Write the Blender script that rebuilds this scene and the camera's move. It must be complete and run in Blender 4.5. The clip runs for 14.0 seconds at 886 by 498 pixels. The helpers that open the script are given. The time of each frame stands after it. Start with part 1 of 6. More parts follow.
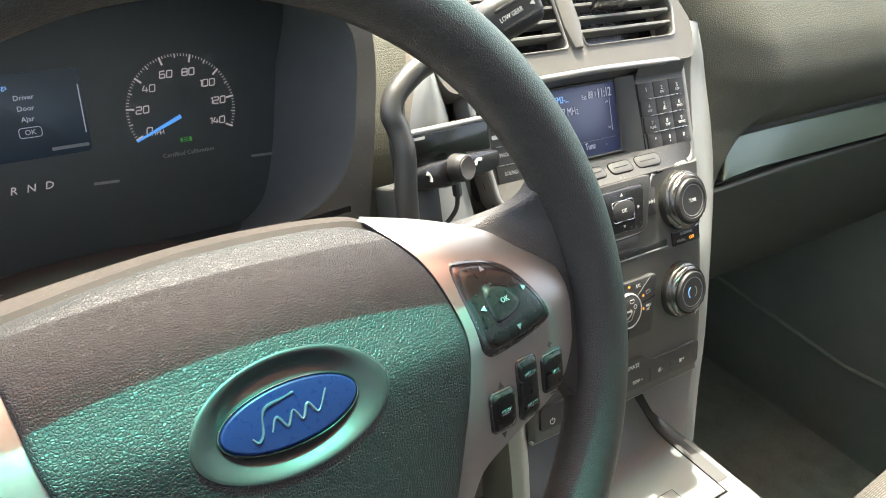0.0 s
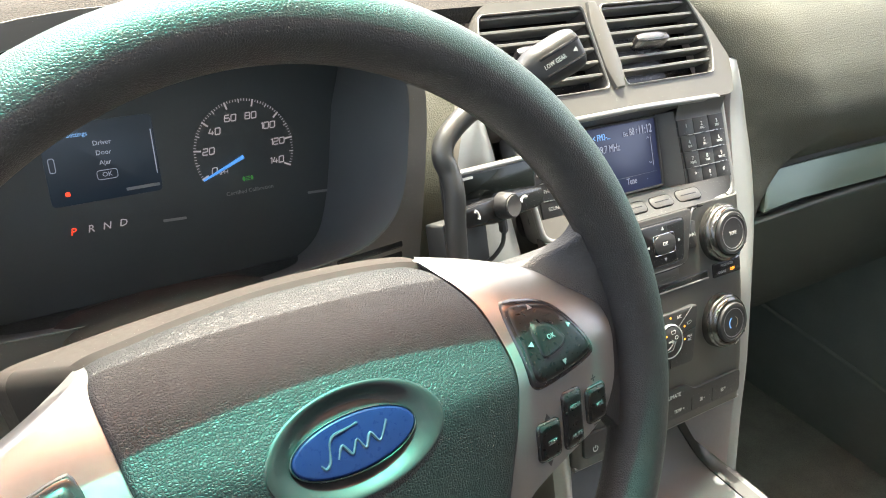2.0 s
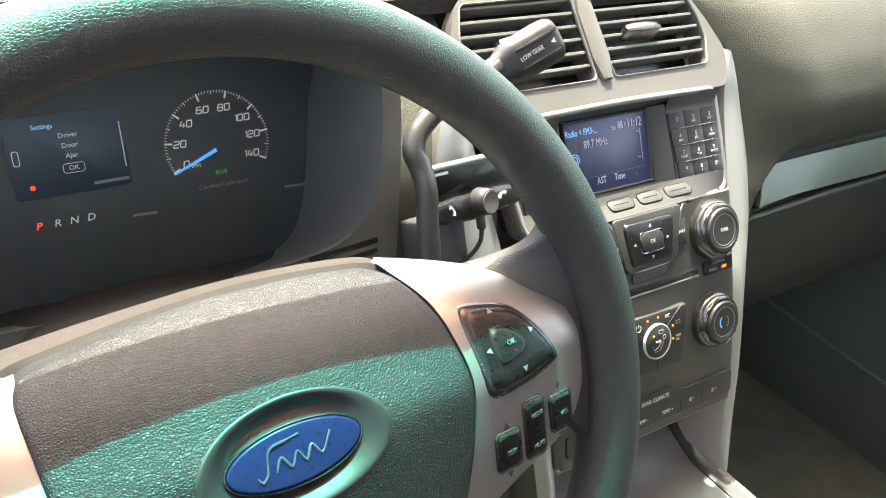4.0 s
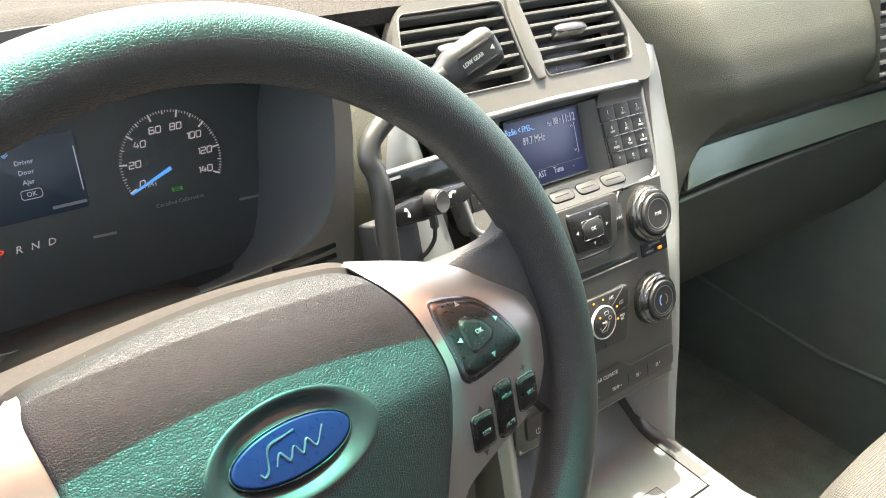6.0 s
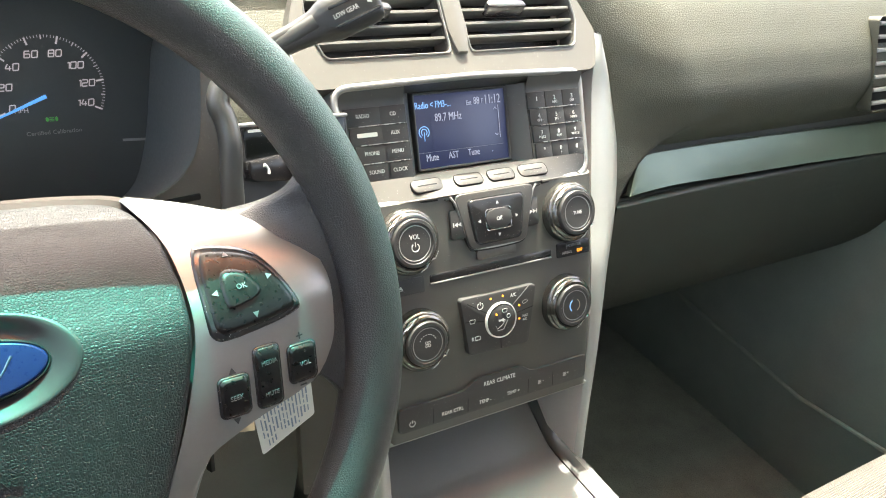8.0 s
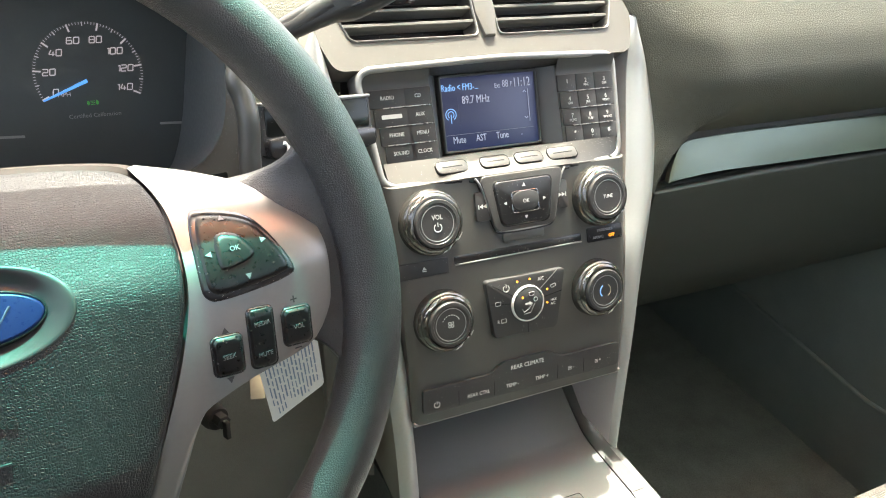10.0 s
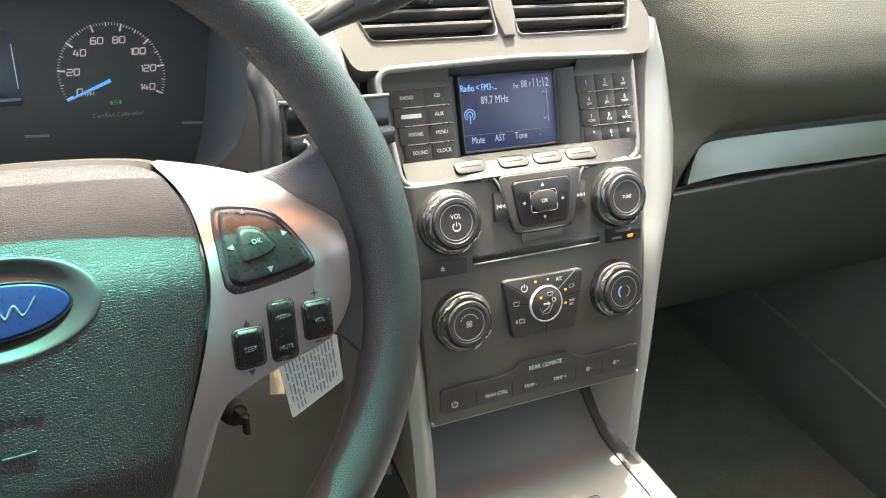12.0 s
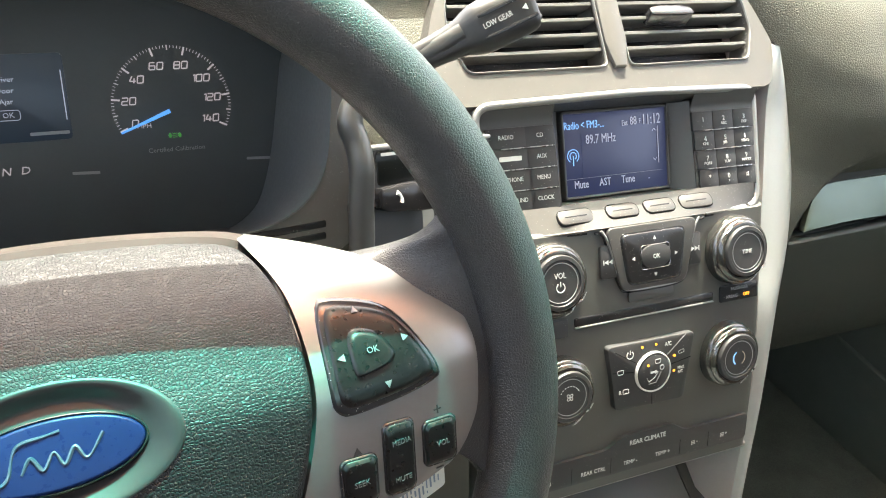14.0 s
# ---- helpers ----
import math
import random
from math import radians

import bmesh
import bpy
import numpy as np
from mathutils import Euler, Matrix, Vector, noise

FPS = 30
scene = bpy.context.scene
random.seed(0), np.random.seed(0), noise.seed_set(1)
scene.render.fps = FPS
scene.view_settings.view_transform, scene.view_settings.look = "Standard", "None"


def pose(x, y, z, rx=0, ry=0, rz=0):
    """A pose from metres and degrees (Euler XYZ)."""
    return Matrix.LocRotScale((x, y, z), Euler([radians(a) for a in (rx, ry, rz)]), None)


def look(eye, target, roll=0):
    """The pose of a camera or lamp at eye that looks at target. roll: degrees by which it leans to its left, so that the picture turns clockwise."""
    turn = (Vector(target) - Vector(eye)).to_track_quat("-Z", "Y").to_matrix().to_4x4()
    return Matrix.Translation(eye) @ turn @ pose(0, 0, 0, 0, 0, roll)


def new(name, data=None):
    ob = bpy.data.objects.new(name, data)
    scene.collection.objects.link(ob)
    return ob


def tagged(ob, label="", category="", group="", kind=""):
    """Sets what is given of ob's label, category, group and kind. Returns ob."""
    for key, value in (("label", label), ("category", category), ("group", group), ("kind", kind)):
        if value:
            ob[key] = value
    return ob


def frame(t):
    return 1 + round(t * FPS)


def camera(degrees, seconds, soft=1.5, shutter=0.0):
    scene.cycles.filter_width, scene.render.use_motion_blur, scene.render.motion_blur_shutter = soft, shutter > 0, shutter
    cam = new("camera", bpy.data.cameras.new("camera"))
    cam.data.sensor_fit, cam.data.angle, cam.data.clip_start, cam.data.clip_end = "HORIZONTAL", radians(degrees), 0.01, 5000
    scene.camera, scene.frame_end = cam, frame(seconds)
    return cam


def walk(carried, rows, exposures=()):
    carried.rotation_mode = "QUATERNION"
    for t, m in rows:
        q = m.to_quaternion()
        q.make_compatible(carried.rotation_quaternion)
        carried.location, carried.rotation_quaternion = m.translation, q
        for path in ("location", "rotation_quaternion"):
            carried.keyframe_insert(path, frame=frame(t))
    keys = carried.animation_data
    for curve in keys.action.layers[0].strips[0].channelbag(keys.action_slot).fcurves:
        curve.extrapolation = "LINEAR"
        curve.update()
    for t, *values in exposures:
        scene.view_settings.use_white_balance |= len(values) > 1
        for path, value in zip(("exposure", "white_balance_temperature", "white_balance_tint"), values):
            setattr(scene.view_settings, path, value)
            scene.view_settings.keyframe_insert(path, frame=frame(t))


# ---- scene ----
cam = camera(56.79, 14.0, soft=1.0)
PATH = [
    (0.0, -0.4573, -0.2108, 0.9278, -31.1, 6.96, -39.13),
    (0.5, -0.4643, -0.2141, 0.9314, -30.4, 4.87, -36.38),
    (1.0, -0.4802, -0.2172, 0.9461, -29.98, 4.37, -34.97),
    (1.5, -0.4728, -0.2215, 0.9505, -29.88, 4.79, -35.72),
    (2.0, -0.4731, -0.2218, 0.9481, -29.94, 5.3, -35.68),
    (2.5, -0.4659, -0.2248, 0.9441, -30.03, 5.44, -35.66),
    (3.0, -0.4536, -0.22, 0.9468, -30.31, 5.14, -35.24),
    (3.5, -0.4493, -0.2143, 0.9523, -30.63, 5.02, -34.77),
    (4.0, -0.4429, -0.2216, 0.947, -30.82, 5.14, -34.67),
    (4.2, -0.439, -0.2239, 0.9461, -30.79, 5.68, -35.65),
    (6.3, -0.4861, -0.2329, 0.9617, -30.58, 4.08, -41.05),
    (6.5, -0.4953, -0.2335, 0.9577, -30.66, 4.32, -41.68),
    (7.0, -0.4648, -0.236, 0.9422, -30.59, 4.88, -41.05),
    (7.5, -0.3962, -0.2634, 0.9359, -30.52, 7.11, -37.97),
    (7.7, -0.3721, -0.2738, 0.9363, -30.65, 8.23, -37.01),
    (9.8, -0.3202, -0.3117, 0.9289, -31.28, 6.38, -29.93),
    (10.0, -0.3227, -0.3147, 0.9272, -31.13, 6.24, -29.56),
    (10.5, -0.3207, -0.3156, 0.9274, -31.05, 6.04, -29.09),
    (11.0, -0.3212, -0.3202, 0.9293, -30.82, 5.92, -28.77),
    (11.5, -0.3237, -0.3189, 0.9257, -30.71, 5.77, -28.42),
    (12.0, -0.3259, -0.3178, 0.9225, -30.72, 5.77, -28.21),
    (12.5, -0.3263, -0.3187, 0.9199, -30.73, 5.77, -28.0),
    (13.0, -0.3271, -0.3153, 0.9231, -30.87, 5.85, -28.01),
    (13.5, -0.3551, -0.2693, 0.9264, -30.86, 6.71, -27.76),
    (14.0, -0.3361, -0.2183, 0.9156, -31.24, 6.4, -26.66),
]
EXPOSURES = [(0.0, 3.66, 7950, 24), (0.5, 3.60, 7950, 24), (1.5, 3.66, 7950, 24), (3.0, 3.88, 7950, 24), (3.6, 3.90, 7950, 24), (4.0, 3.82, 7950, 24), (6.5, 3.88, 7950, 24), (7.5, 4.06, 7950, 24), (10.0, 3.99, 7950, 24), (13.0, 4.03, 7950, 24), (13.5, 4.04, 7950, 24), (14.0, 3.95, 7950, 24)]
walk(cam, [(t, pose(x, y, z, 0, 0, yaw) @ pose(0, 0, 0, 90 + pitch) @ pose(0, 0, 0, 0, 0, roll)) for t, x, y, z, pitch, roll, yaw in PATH], EXPOSURES)

# ---- light ----
# The sun stands high ahead of the car and comes through the windshield.
SUN_ELEVATION, SUN_TURN = 68.8, 16.0
sun = new("sun", bpy.data.lights.new("sun", "SUN"))
sun.data.energy, sun.data.angle, sun.data.color = 2.3, radians(0.6), (0.97, 0.98, 1.0)
sun_way = Vector((math.sin(radians(SUN_TURN)) * math.cos(radians(SUN_ELEVATION)), math.cos(radians(SUN_TURN)) * math.cos(radians(SUN_ELEVATION)), math.sin(radians(SUN_ELEVATION))))
sun.matrix_world = look(sun_way * 20, (0, 0, 0))
world = bpy.data.worlds.new("sky")
scene.world = world
world.use_nodes = True
sky = world.node_tree.nodes.new("ShaderNodeTexSky")
sky.sky_type, sky.sun_disc = "NISHITA", False
sky.sun_elevation, sky.sun_rotation = radians(SUN_ELEVATION), radians(SUN_TURN)
sky.air_density, sky.dust_density, sky.ozone_density = 0.7, 5.0, 0.3
background = world.node_tree.nodes["Background"]
background.inputs[1].default_value = 0.15
world.node_tree.links.new(sky.outputs[0], background.inputs[0])


# ---- materials ----
def nodes_of(name):
    m = bpy.data.materials.new(name)
    m.use_nodes = True
    t = m.node_tree
    return m, t, t.nodes["Principled BSDF"]


def material(name, colour, rough=0.5, metal=0.0, grain=0.0, cell=0.0018, vary=0.12, dust=0.0, fine=0.0, coat=0.0, spec=0.5):
    """A surface with two scales of variation; grain: depth of a leather-like relief of that cell size; dust: share of pale specks."""
    m, t, p = nodes_of(name)
    link, node = t.links.new, t.nodes.new
    where = node("ShaderNodeTexCoord").outputs["Object"]
    p.inputs["Metallic"].default_value, p.inputs["Coat Weight"].default_value = metal, coat
    p.inputs["Specular IOR Level"].default_value = spec
    big, small = node("ShaderNodeTexNoise"), node("ShaderNodeTexNoise")
    big.inputs["Scale"].default_value, small.inputs["Scale"].default_value = 23, 420
    small.inputs["Detail"].default_value = 4
    for n in (big, small):
        link(where, n.inputs["Vector"])
    mixed = node("ShaderNodeMath")
    mixed.operation = "ADD"
    link(big.outputs[0], mixed.inputs[0])
    link(small.outputs[0], mixed.inputs[1])
    ramp = node("ShaderNodeMapRange")
    ramp.inputs[1].default_value, ramp.inputs[2].default_value = 0.6, 1.4
    ramp.inputs[3].default_value, ramp.inputs[4].default_value = 1 - vary, 1 + vary
    link(mixed.outputs[0], ramp.inputs[0])
    tone = node("ShaderNodeVectorMath")
    tone.operation = "SCALE"
    tone.inputs[0].default_value = colour
    link(ramp.outputs[0], tone.inputs[3])
    out = tone.outputs[0]
    r = node("ShaderNodeMapRange")
    r.inputs[1].default_value, r.inputs[2].default_value = 0.3, 0.7
    r.inputs[3].default_value, r.inputs[4].default_value = max(0.02, rough - min(0.06, 0.15 * rough)), min(1, rough + min(0.06, 0.15 * rough))
    link(small.outputs[0], r.inputs[0])
    link(r.outputs[0], p.inputs["Roughness"])
    if dust:
        specks = node("ShaderNodeTexVoronoi")
        specks.inputs["Scale"].default_value = 1700
        link(where, specks.inputs["Vector"])
        patches = node("ShaderNodeTexNoise")
        patches.inputs["Scale"].default_value = 18
        link(where, patches.inputs["Vector"])
        chosen = node("ShaderNodeMath")
        chosen.operation, chosen.inputs[1].default_value = "MULTIPLY_ADD", 0.5 * dust
        link(patches.outputs[0], chosen.inputs[0])
        chosen.inputs[2].default_value = -1.0
        apart = node("ShaderNodeSeparateColor")
        link(specks.outputs["Color"], apart.inputs[0])
        picked = node("ShaderNodeMath")
        picked.operation = "ADD"
        link(apart.outputs[0], picked.inputs[0])
        link(chosen.outputs[0], picked.inputs[1])
        lie = node("ShaderNodeMapRange")
        lie.inputs[1].default_value, lie.inputs[2].default_value = 0.0, 0.08
        lie.inputs[3].default_value, lie.inputs[4].default_value = 0.0, 0.32
        link(picked.outputs[0], lie.inputs[0])
        near = node("ShaderNodeMath")
        near.operation = "LESS_THAN"
        link(specks.outputs["Distance"], near.inputs[0])
        link(lie.outputs[0], near.inputs[1])
        pale = node("ShaderNodeMix")
        pale.data_type = "RGBA"
        pale.inputs[7].default_value = (0.34, 0.33, 0.30, 1)
        link(near.outputs[0], pale.inputs[0])
        link(out, pale.inputs[6])
        out = pale.outputs[2]
    link(out, p.inputs["Base Color"])
    last = None
    if grain:
        warp = node("ShaderNodeTexNoise")
        warp.inputs["Scale"].default_value, warp.inputs["Detail"].default_value = 0.45 / cell, 1
        link(where, warp.inputs["Vector"])
        shift = node("ShaderNodeVectorMath")
        shift.operation = "MULTIPLY_ADD"
        shift.inputs[1].default_value = (0.5 * cell, 0.5 * cell, 0.5 * cell)
        link(warp.outputs["Color"], shift.inputs[0])
        link(where, shift.inputs[2])
        cells = node("ShaderNodeTexVoronoi")
        cells.feature, cells.inputs["Scale"].default_value = "DISTANCE_TO_EDGE", 1 / cell
        cells.inputs["Randomness"].default_value = 0.8
        link(shift.outputs[0], cells.inputs["Vector"])
        swell = node("ShaderNodeMapRange")
        swell.interpolation_type = "SMOOTHSTEP"
        swell.inputs[1].default_value, swell.inputs[2].default_value = 0.0, 0.26
        link(cells.outputs["Distance"], swell.inputs[0])
        last = node("ShaderNodeBump")
        last.inputs["Strength"].default_value, last.inputs["Distance"].default_value = 1.0, grain
        link(swell.outputs[0], last.inputs["Height"])
    if fine:
        soft = node("ShaderNodeBump")
        soft.inputs["Strength"].default_value, soft.inputs["Distance"].default_value = 1.0, fine
        speck = node("ShaderNodeTexNoise")
        speck.inputs["Scale"].default_value, speck.inputs["Detail"].default_value = 1500, 3
        link(where, speck.inputs["Vector"])
        link(speck.outputs[0], soft.inputs["Height"])
        if last:
            link(last.outputs[0], soft.inputs["Normal"])
        last = soft
    if last:
        link(last.outputs[0], p.inputs["Normal"])
    return m


def glowing(name, colour, strength):
    m, t, p = nodes_of(name)
    p.inputs["Base Color"].default_value = (*colour, 1)
    p.inputs["Emission Color"].default_value = (*colour, 1)
    p.inputs["Emission Strength"].default_value = strength
    p.inputs["Roughness"].default_value = 0.3
    return m


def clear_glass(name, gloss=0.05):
    """A thin windshield pane. An unseen film, added to colour the light on the wheel, lies along its upper part: teal,
    then mauve and amber towards the roof.
    """
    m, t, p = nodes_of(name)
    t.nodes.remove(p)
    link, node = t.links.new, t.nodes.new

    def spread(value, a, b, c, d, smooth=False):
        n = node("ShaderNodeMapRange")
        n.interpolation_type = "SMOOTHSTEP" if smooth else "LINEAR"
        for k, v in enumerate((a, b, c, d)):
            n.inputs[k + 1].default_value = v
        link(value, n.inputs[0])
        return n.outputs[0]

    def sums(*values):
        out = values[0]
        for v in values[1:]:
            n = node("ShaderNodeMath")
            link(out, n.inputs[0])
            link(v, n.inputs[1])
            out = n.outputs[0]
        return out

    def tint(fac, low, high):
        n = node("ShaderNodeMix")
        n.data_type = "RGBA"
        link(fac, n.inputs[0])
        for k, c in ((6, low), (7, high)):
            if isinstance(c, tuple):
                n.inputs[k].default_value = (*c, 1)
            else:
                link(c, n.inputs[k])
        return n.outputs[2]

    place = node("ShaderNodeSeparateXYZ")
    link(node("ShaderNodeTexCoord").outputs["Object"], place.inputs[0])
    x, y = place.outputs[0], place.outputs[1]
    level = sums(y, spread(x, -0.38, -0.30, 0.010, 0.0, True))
    # The bands are placed for the teal and orange light on the wheel.
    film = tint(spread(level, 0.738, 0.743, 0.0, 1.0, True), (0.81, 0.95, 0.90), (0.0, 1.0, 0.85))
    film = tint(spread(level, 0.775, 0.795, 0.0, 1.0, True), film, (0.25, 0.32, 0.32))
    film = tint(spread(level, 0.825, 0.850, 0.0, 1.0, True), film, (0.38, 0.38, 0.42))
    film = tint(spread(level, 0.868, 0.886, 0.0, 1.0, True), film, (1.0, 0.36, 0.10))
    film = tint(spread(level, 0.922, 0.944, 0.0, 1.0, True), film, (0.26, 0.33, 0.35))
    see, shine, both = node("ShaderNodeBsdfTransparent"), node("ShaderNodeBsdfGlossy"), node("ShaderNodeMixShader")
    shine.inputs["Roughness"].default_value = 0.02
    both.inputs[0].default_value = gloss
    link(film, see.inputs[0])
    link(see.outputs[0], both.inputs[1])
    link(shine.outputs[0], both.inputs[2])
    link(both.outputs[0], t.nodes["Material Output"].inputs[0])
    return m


LEATHER = material("black leather", (0.024, 0.024, 0.0235), 0.42, grain=0.00012, cell=0.0012, spec=0.55)
HUB = material("grained black vinyl", (0.0110, 0.0113, 0.0116), 0.50, grain=0.00018, cell=0.0013, dust=0.05, spec=0.36)
WAVE = material("worn chrome", (0.42, 0.42, 0.41), 0.28, metal=0.9, vary=0.1)
FAINT = material("faint grey lettering", (0.10, 0.10, 0.10), 0.5, vary=0.05)
DISH = material("smooth black vinyl", (0.018, 0.018, 0.018), 0.46, vary=0.06, spec=0.32)
SATIN = material("satin silver paint", (0.232, 0.230, 0.222), 0.36, metal=0.68, vary=0.05, dust=0.06, fine=0.000008)
SILVER = material("silver grey paint", (0.31, 0.32, 0.305), 0.42, metal=0.35, vary=0.05, dust=0.65)
STRIP = material("satin silver trim", (0.112, 0.146, 0.112), 0.36, metal=0.7, vary=0.04)
PIANO = material("gloss black plastic", (0.020, 0.020, 0.021), 0.18, vary=0.05, dust=0.35)
KEYBLACK = material("black button plastic", (0.030, 0.030, 0.030), 0.48, vary=0.06, dust=0.25, spec=0.35)
PADBLACK = material("satin black button plastic", (0.007, 0.007, 0.007), 0.30, vary=0.06, spec=0.32)
SMOKED = material("smoked chrome", (0.12, 0.118, 0.11), 0.17, metal=0.8, vary=0.05, dust=0.1)
RECESS = material("dark satin recess", (0.060, 0.060, 0.056), 0.5, vary=0.06, dust=0.15)
FACE = material("dark olive grey paint", (0.068, 0.068, 0.062), 0.44, metal=0.25, vary=0.06, dust=0.12, fine=0.00001)
SILL = material("olive grey sill paint", (0.062, 0.060, 0.056), 0.42, metal=0.35, vary=0.05, dust=0.35)
BEZEL = material("olive silver paint", (0.25, 0.246, 0.232), 0.36, metal=0.55, vary=0.05, dust=0.4)
HOUSING = material("olive grey plastic", (0.067, 0.064, 0.057), 0.46, vary=0.08, dust=0.22, fine=0.00002)
DASH = material("grained dark dashboard", (0.052, 0.053, 0.038), 0.57, grain=0.00020, cell=0.0018, dust=0.34, spec=0.4)
KNEE = material("brown grey knee panel", (0.16, 0.148, 0.13), 0.6, grain=0.0001, cell=0.0018, spec=0.3)
DASHTOP = material("dusty dashboard top", (0.034, 0.031, 0.028), 0.85, grain=0.0003, cell=0.0026, dust=0.1, spec=0.1)
DARK = material("dark smooth plastic", (0.034, 0.034, 0.033), 0.48, vary=0.08, fine=0.00001)
COLUMN = material("dusty column plastic", (0.034, 0.027, 0.024), 0.7, vary=0.15, spec=0.2, dust=0.22, fine=0.00003)
PALESLAT = material("dusty pale slat plastic", (0.20, 0.20, 0.19), 0.4, vary=0.06, dust=0.3)
# The legs' silver, lightened and warmed for sun bounced off the console.
LITLEGSIDE = material("silver leg paint with bounced sun put in", (0.40, 0.365, 0.345), 0.5, vary=0.05, dust=0.1)
SLAT = material("vent slat plastic", (0.085, 0.084, 0.078), 0.4, vary=0.06, dust=0.15)
CHROME = material("chrome", (0.75, 0.75, 0.76), 0.09, metal=1.0, vary=0.03)
STEEL = material("painted lever tube", (0.050, 0.050, 0.048), 0.36, metal=0.3, vary=0.03)
RUBBER = material("black knob plastic", (0.016, 0.016, 0.015), 0.40, vary=0.08, fine=0.00003)
# Kept this dark and dull to stand for shade, on lock and vent back.
LOCK = material("dull black plastic darkened for shade", (0.016, 0.015, 0.014), 0.75, vary=0.1, spec=0.12)
LID = material("grey console plastic", (0.098, 0.101, 0.100), 0.45, vary=0.05, fine=0.00002)
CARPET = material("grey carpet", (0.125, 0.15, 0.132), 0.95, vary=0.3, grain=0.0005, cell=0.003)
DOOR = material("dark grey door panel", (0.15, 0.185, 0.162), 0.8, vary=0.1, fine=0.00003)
LINER = material("pale headliner cloth", (0.60, 0.60, 0.585), 0.9, vary=0.08)
CLOTH = material("dark interior cloth", (0.15, 0.15, 0.148), 0.9, vary=0.1)
BLUE = material("deep blue enamel", (0.003, 0.014, 0.062), 0.3, vary=0.05, spec=0.2)
INK = material("pale printed lettering", (0.50, 0.50, 0.48), 0.5, vary=0.03)
BADGEINK = material("dull silver print", (0.055, 0.080, 0.11), 0.4, metal=0.4, vary=0.05)
INKDIM = material("grey printed lettering", (0.22, 0.22, 0.22), 0.5, vary=0.03)
PAPER = material("white card", (0.64, 0.64, 0.60), 0.7, vary=0.06)
PRINT = material("blue grey print", (0.18, 0.24, 0.30), 0.7, vary=0.05)
TAN = material("tan card", (0.35, 0.28, 0.2), 0.8, vary=0.08)
ASPHALT = material("pale concrete", (0.32, 0.31, 0.29), 0.9, vary=0.2)
SCREEN = glowing("display backlight", (0.010, 0.016, 0.046), 0.085)
SCREENINK = glowing("display lettering", (0.30, 0.34, 0.42), 0.048)
SCREENBLUE = glowing("display blue lettering", (0.10, 0.30, 0.60), 0.12)
SMALLSCREEN = glowing("message display backlight", (0.005, 0.012, 0.020), 0.09)
GAUGE = glowing("gauge lettering", (0.36, 0.36, 0.38), 0.052)
NEEDLE = glowing("blue needle", (0.03, 0.22, 0.60), 0.10)
RED = glowing("red lamp", (0.75, 0.05, 0.02), 0.14)
GREEN = glowing("green lamp", (0.02, 0.30, 0.05), 0.03)
AMBER = glowing("amber lamp", (0.9, 0.30, 0.03), 0.2)
DIAL = material("black gauge face", (0.048, 0.056, 0.055), 0.5, vary=0.1)
LENS = material("smoky display window", (0.008, 0.010, 0.009), 0.16, vary=0.02, dust=0.25, spec=0.25)


def tinted_glass(name, colour):
    m, t, p = nodes_of(name)
    t.nodes.remove(p)
    see = t.nodes.new("ShaderNodeBsdfTransparent")
    see.inputs[0].default_value = (*colour, 1)
    t.links.new(see.outputs[0], t.nodes["Material Output"].inputs[0])
    return m


PRIVACY = tinted_glass("dark privacy glass", (0.50, 0.58, 0.52))
GREENGLASS = tinted_glass("pale green side glass", (0.83, 0.94, 0.89))


def woven(name, colour, dark, size):
    """Seat cloth: a fine basket weave."""
    m, t, p = nodes_of(name)
    link, node = t.links.new, t.nodes.new
    where = node("ShaderNodeTexCoord").outputs["Object"]
    heights = []
    for axis in "XY":
        w = node("ShaderNodeTexWave")
        w.bands_direction, w.inputs["Scale"].default_value = axis, 0.314 / size
        w.inputs["Distortion"].default_value = 0.6
        link(where, w.inputs["Vector"])
        heights.append(w.outputs["Fac"])
    both = node("ShaderNodeMath")
    both.operation = "MULTIPLY"
    link(heights[0], both.inputs[0])
    link(heights[1], both.inputs[1])
    mix = node("ShaderNodeMix")
    mix.data_type = "RGBA"
    mix.inputs[6].default_value, mix.inputs[7].default_value = (*dark, 1), (*colour, 1)
    link(both.outputs[0], mix.inputs[0])
    link(mix.outputs[2], p.inputs["Base Color"])
    bump = node("ShaderNodeBump")
    bump.inputs["Distance"].default_value = 0.0006
    link(both.outputs[0], bump.inputs["Height"])
    link(bump.outputs[0], p.inputs["Normal"])
    p.inputs["Roughness"].default_value = 0.9
    return m


SEAT = woven("beige woven seat cloth", (0.135, 0.124, 0.108), (0.030, 0.027, 0.024), 0.0026)
SEATSIDE = material("grey seat side cloth", (0.10, 0.095, 0.085), 0.9, vary=0.1, fine=0.00005)

# ---- small kit ----
PLACE = {}


def finish(bm, angle=35):
    data = bpy.data.meshes.new("mesh")
    bmesh.ops.recalc_face_normals(bm, faces=bm.faces)
    bm.to_mesh(data)
    bm.free()
    data.shade_smooth()
    data.set_sharp_from_angle(angle=radians(angle))
    return data


def thing(name, m, label, category, group="", kind=""):
    ob = new(name)
    ob.matrix_basis = m
    ob.empty_display_size = 0.02
    PLACE[ob] = m
    return tagged(ob, label, category, group, kind)


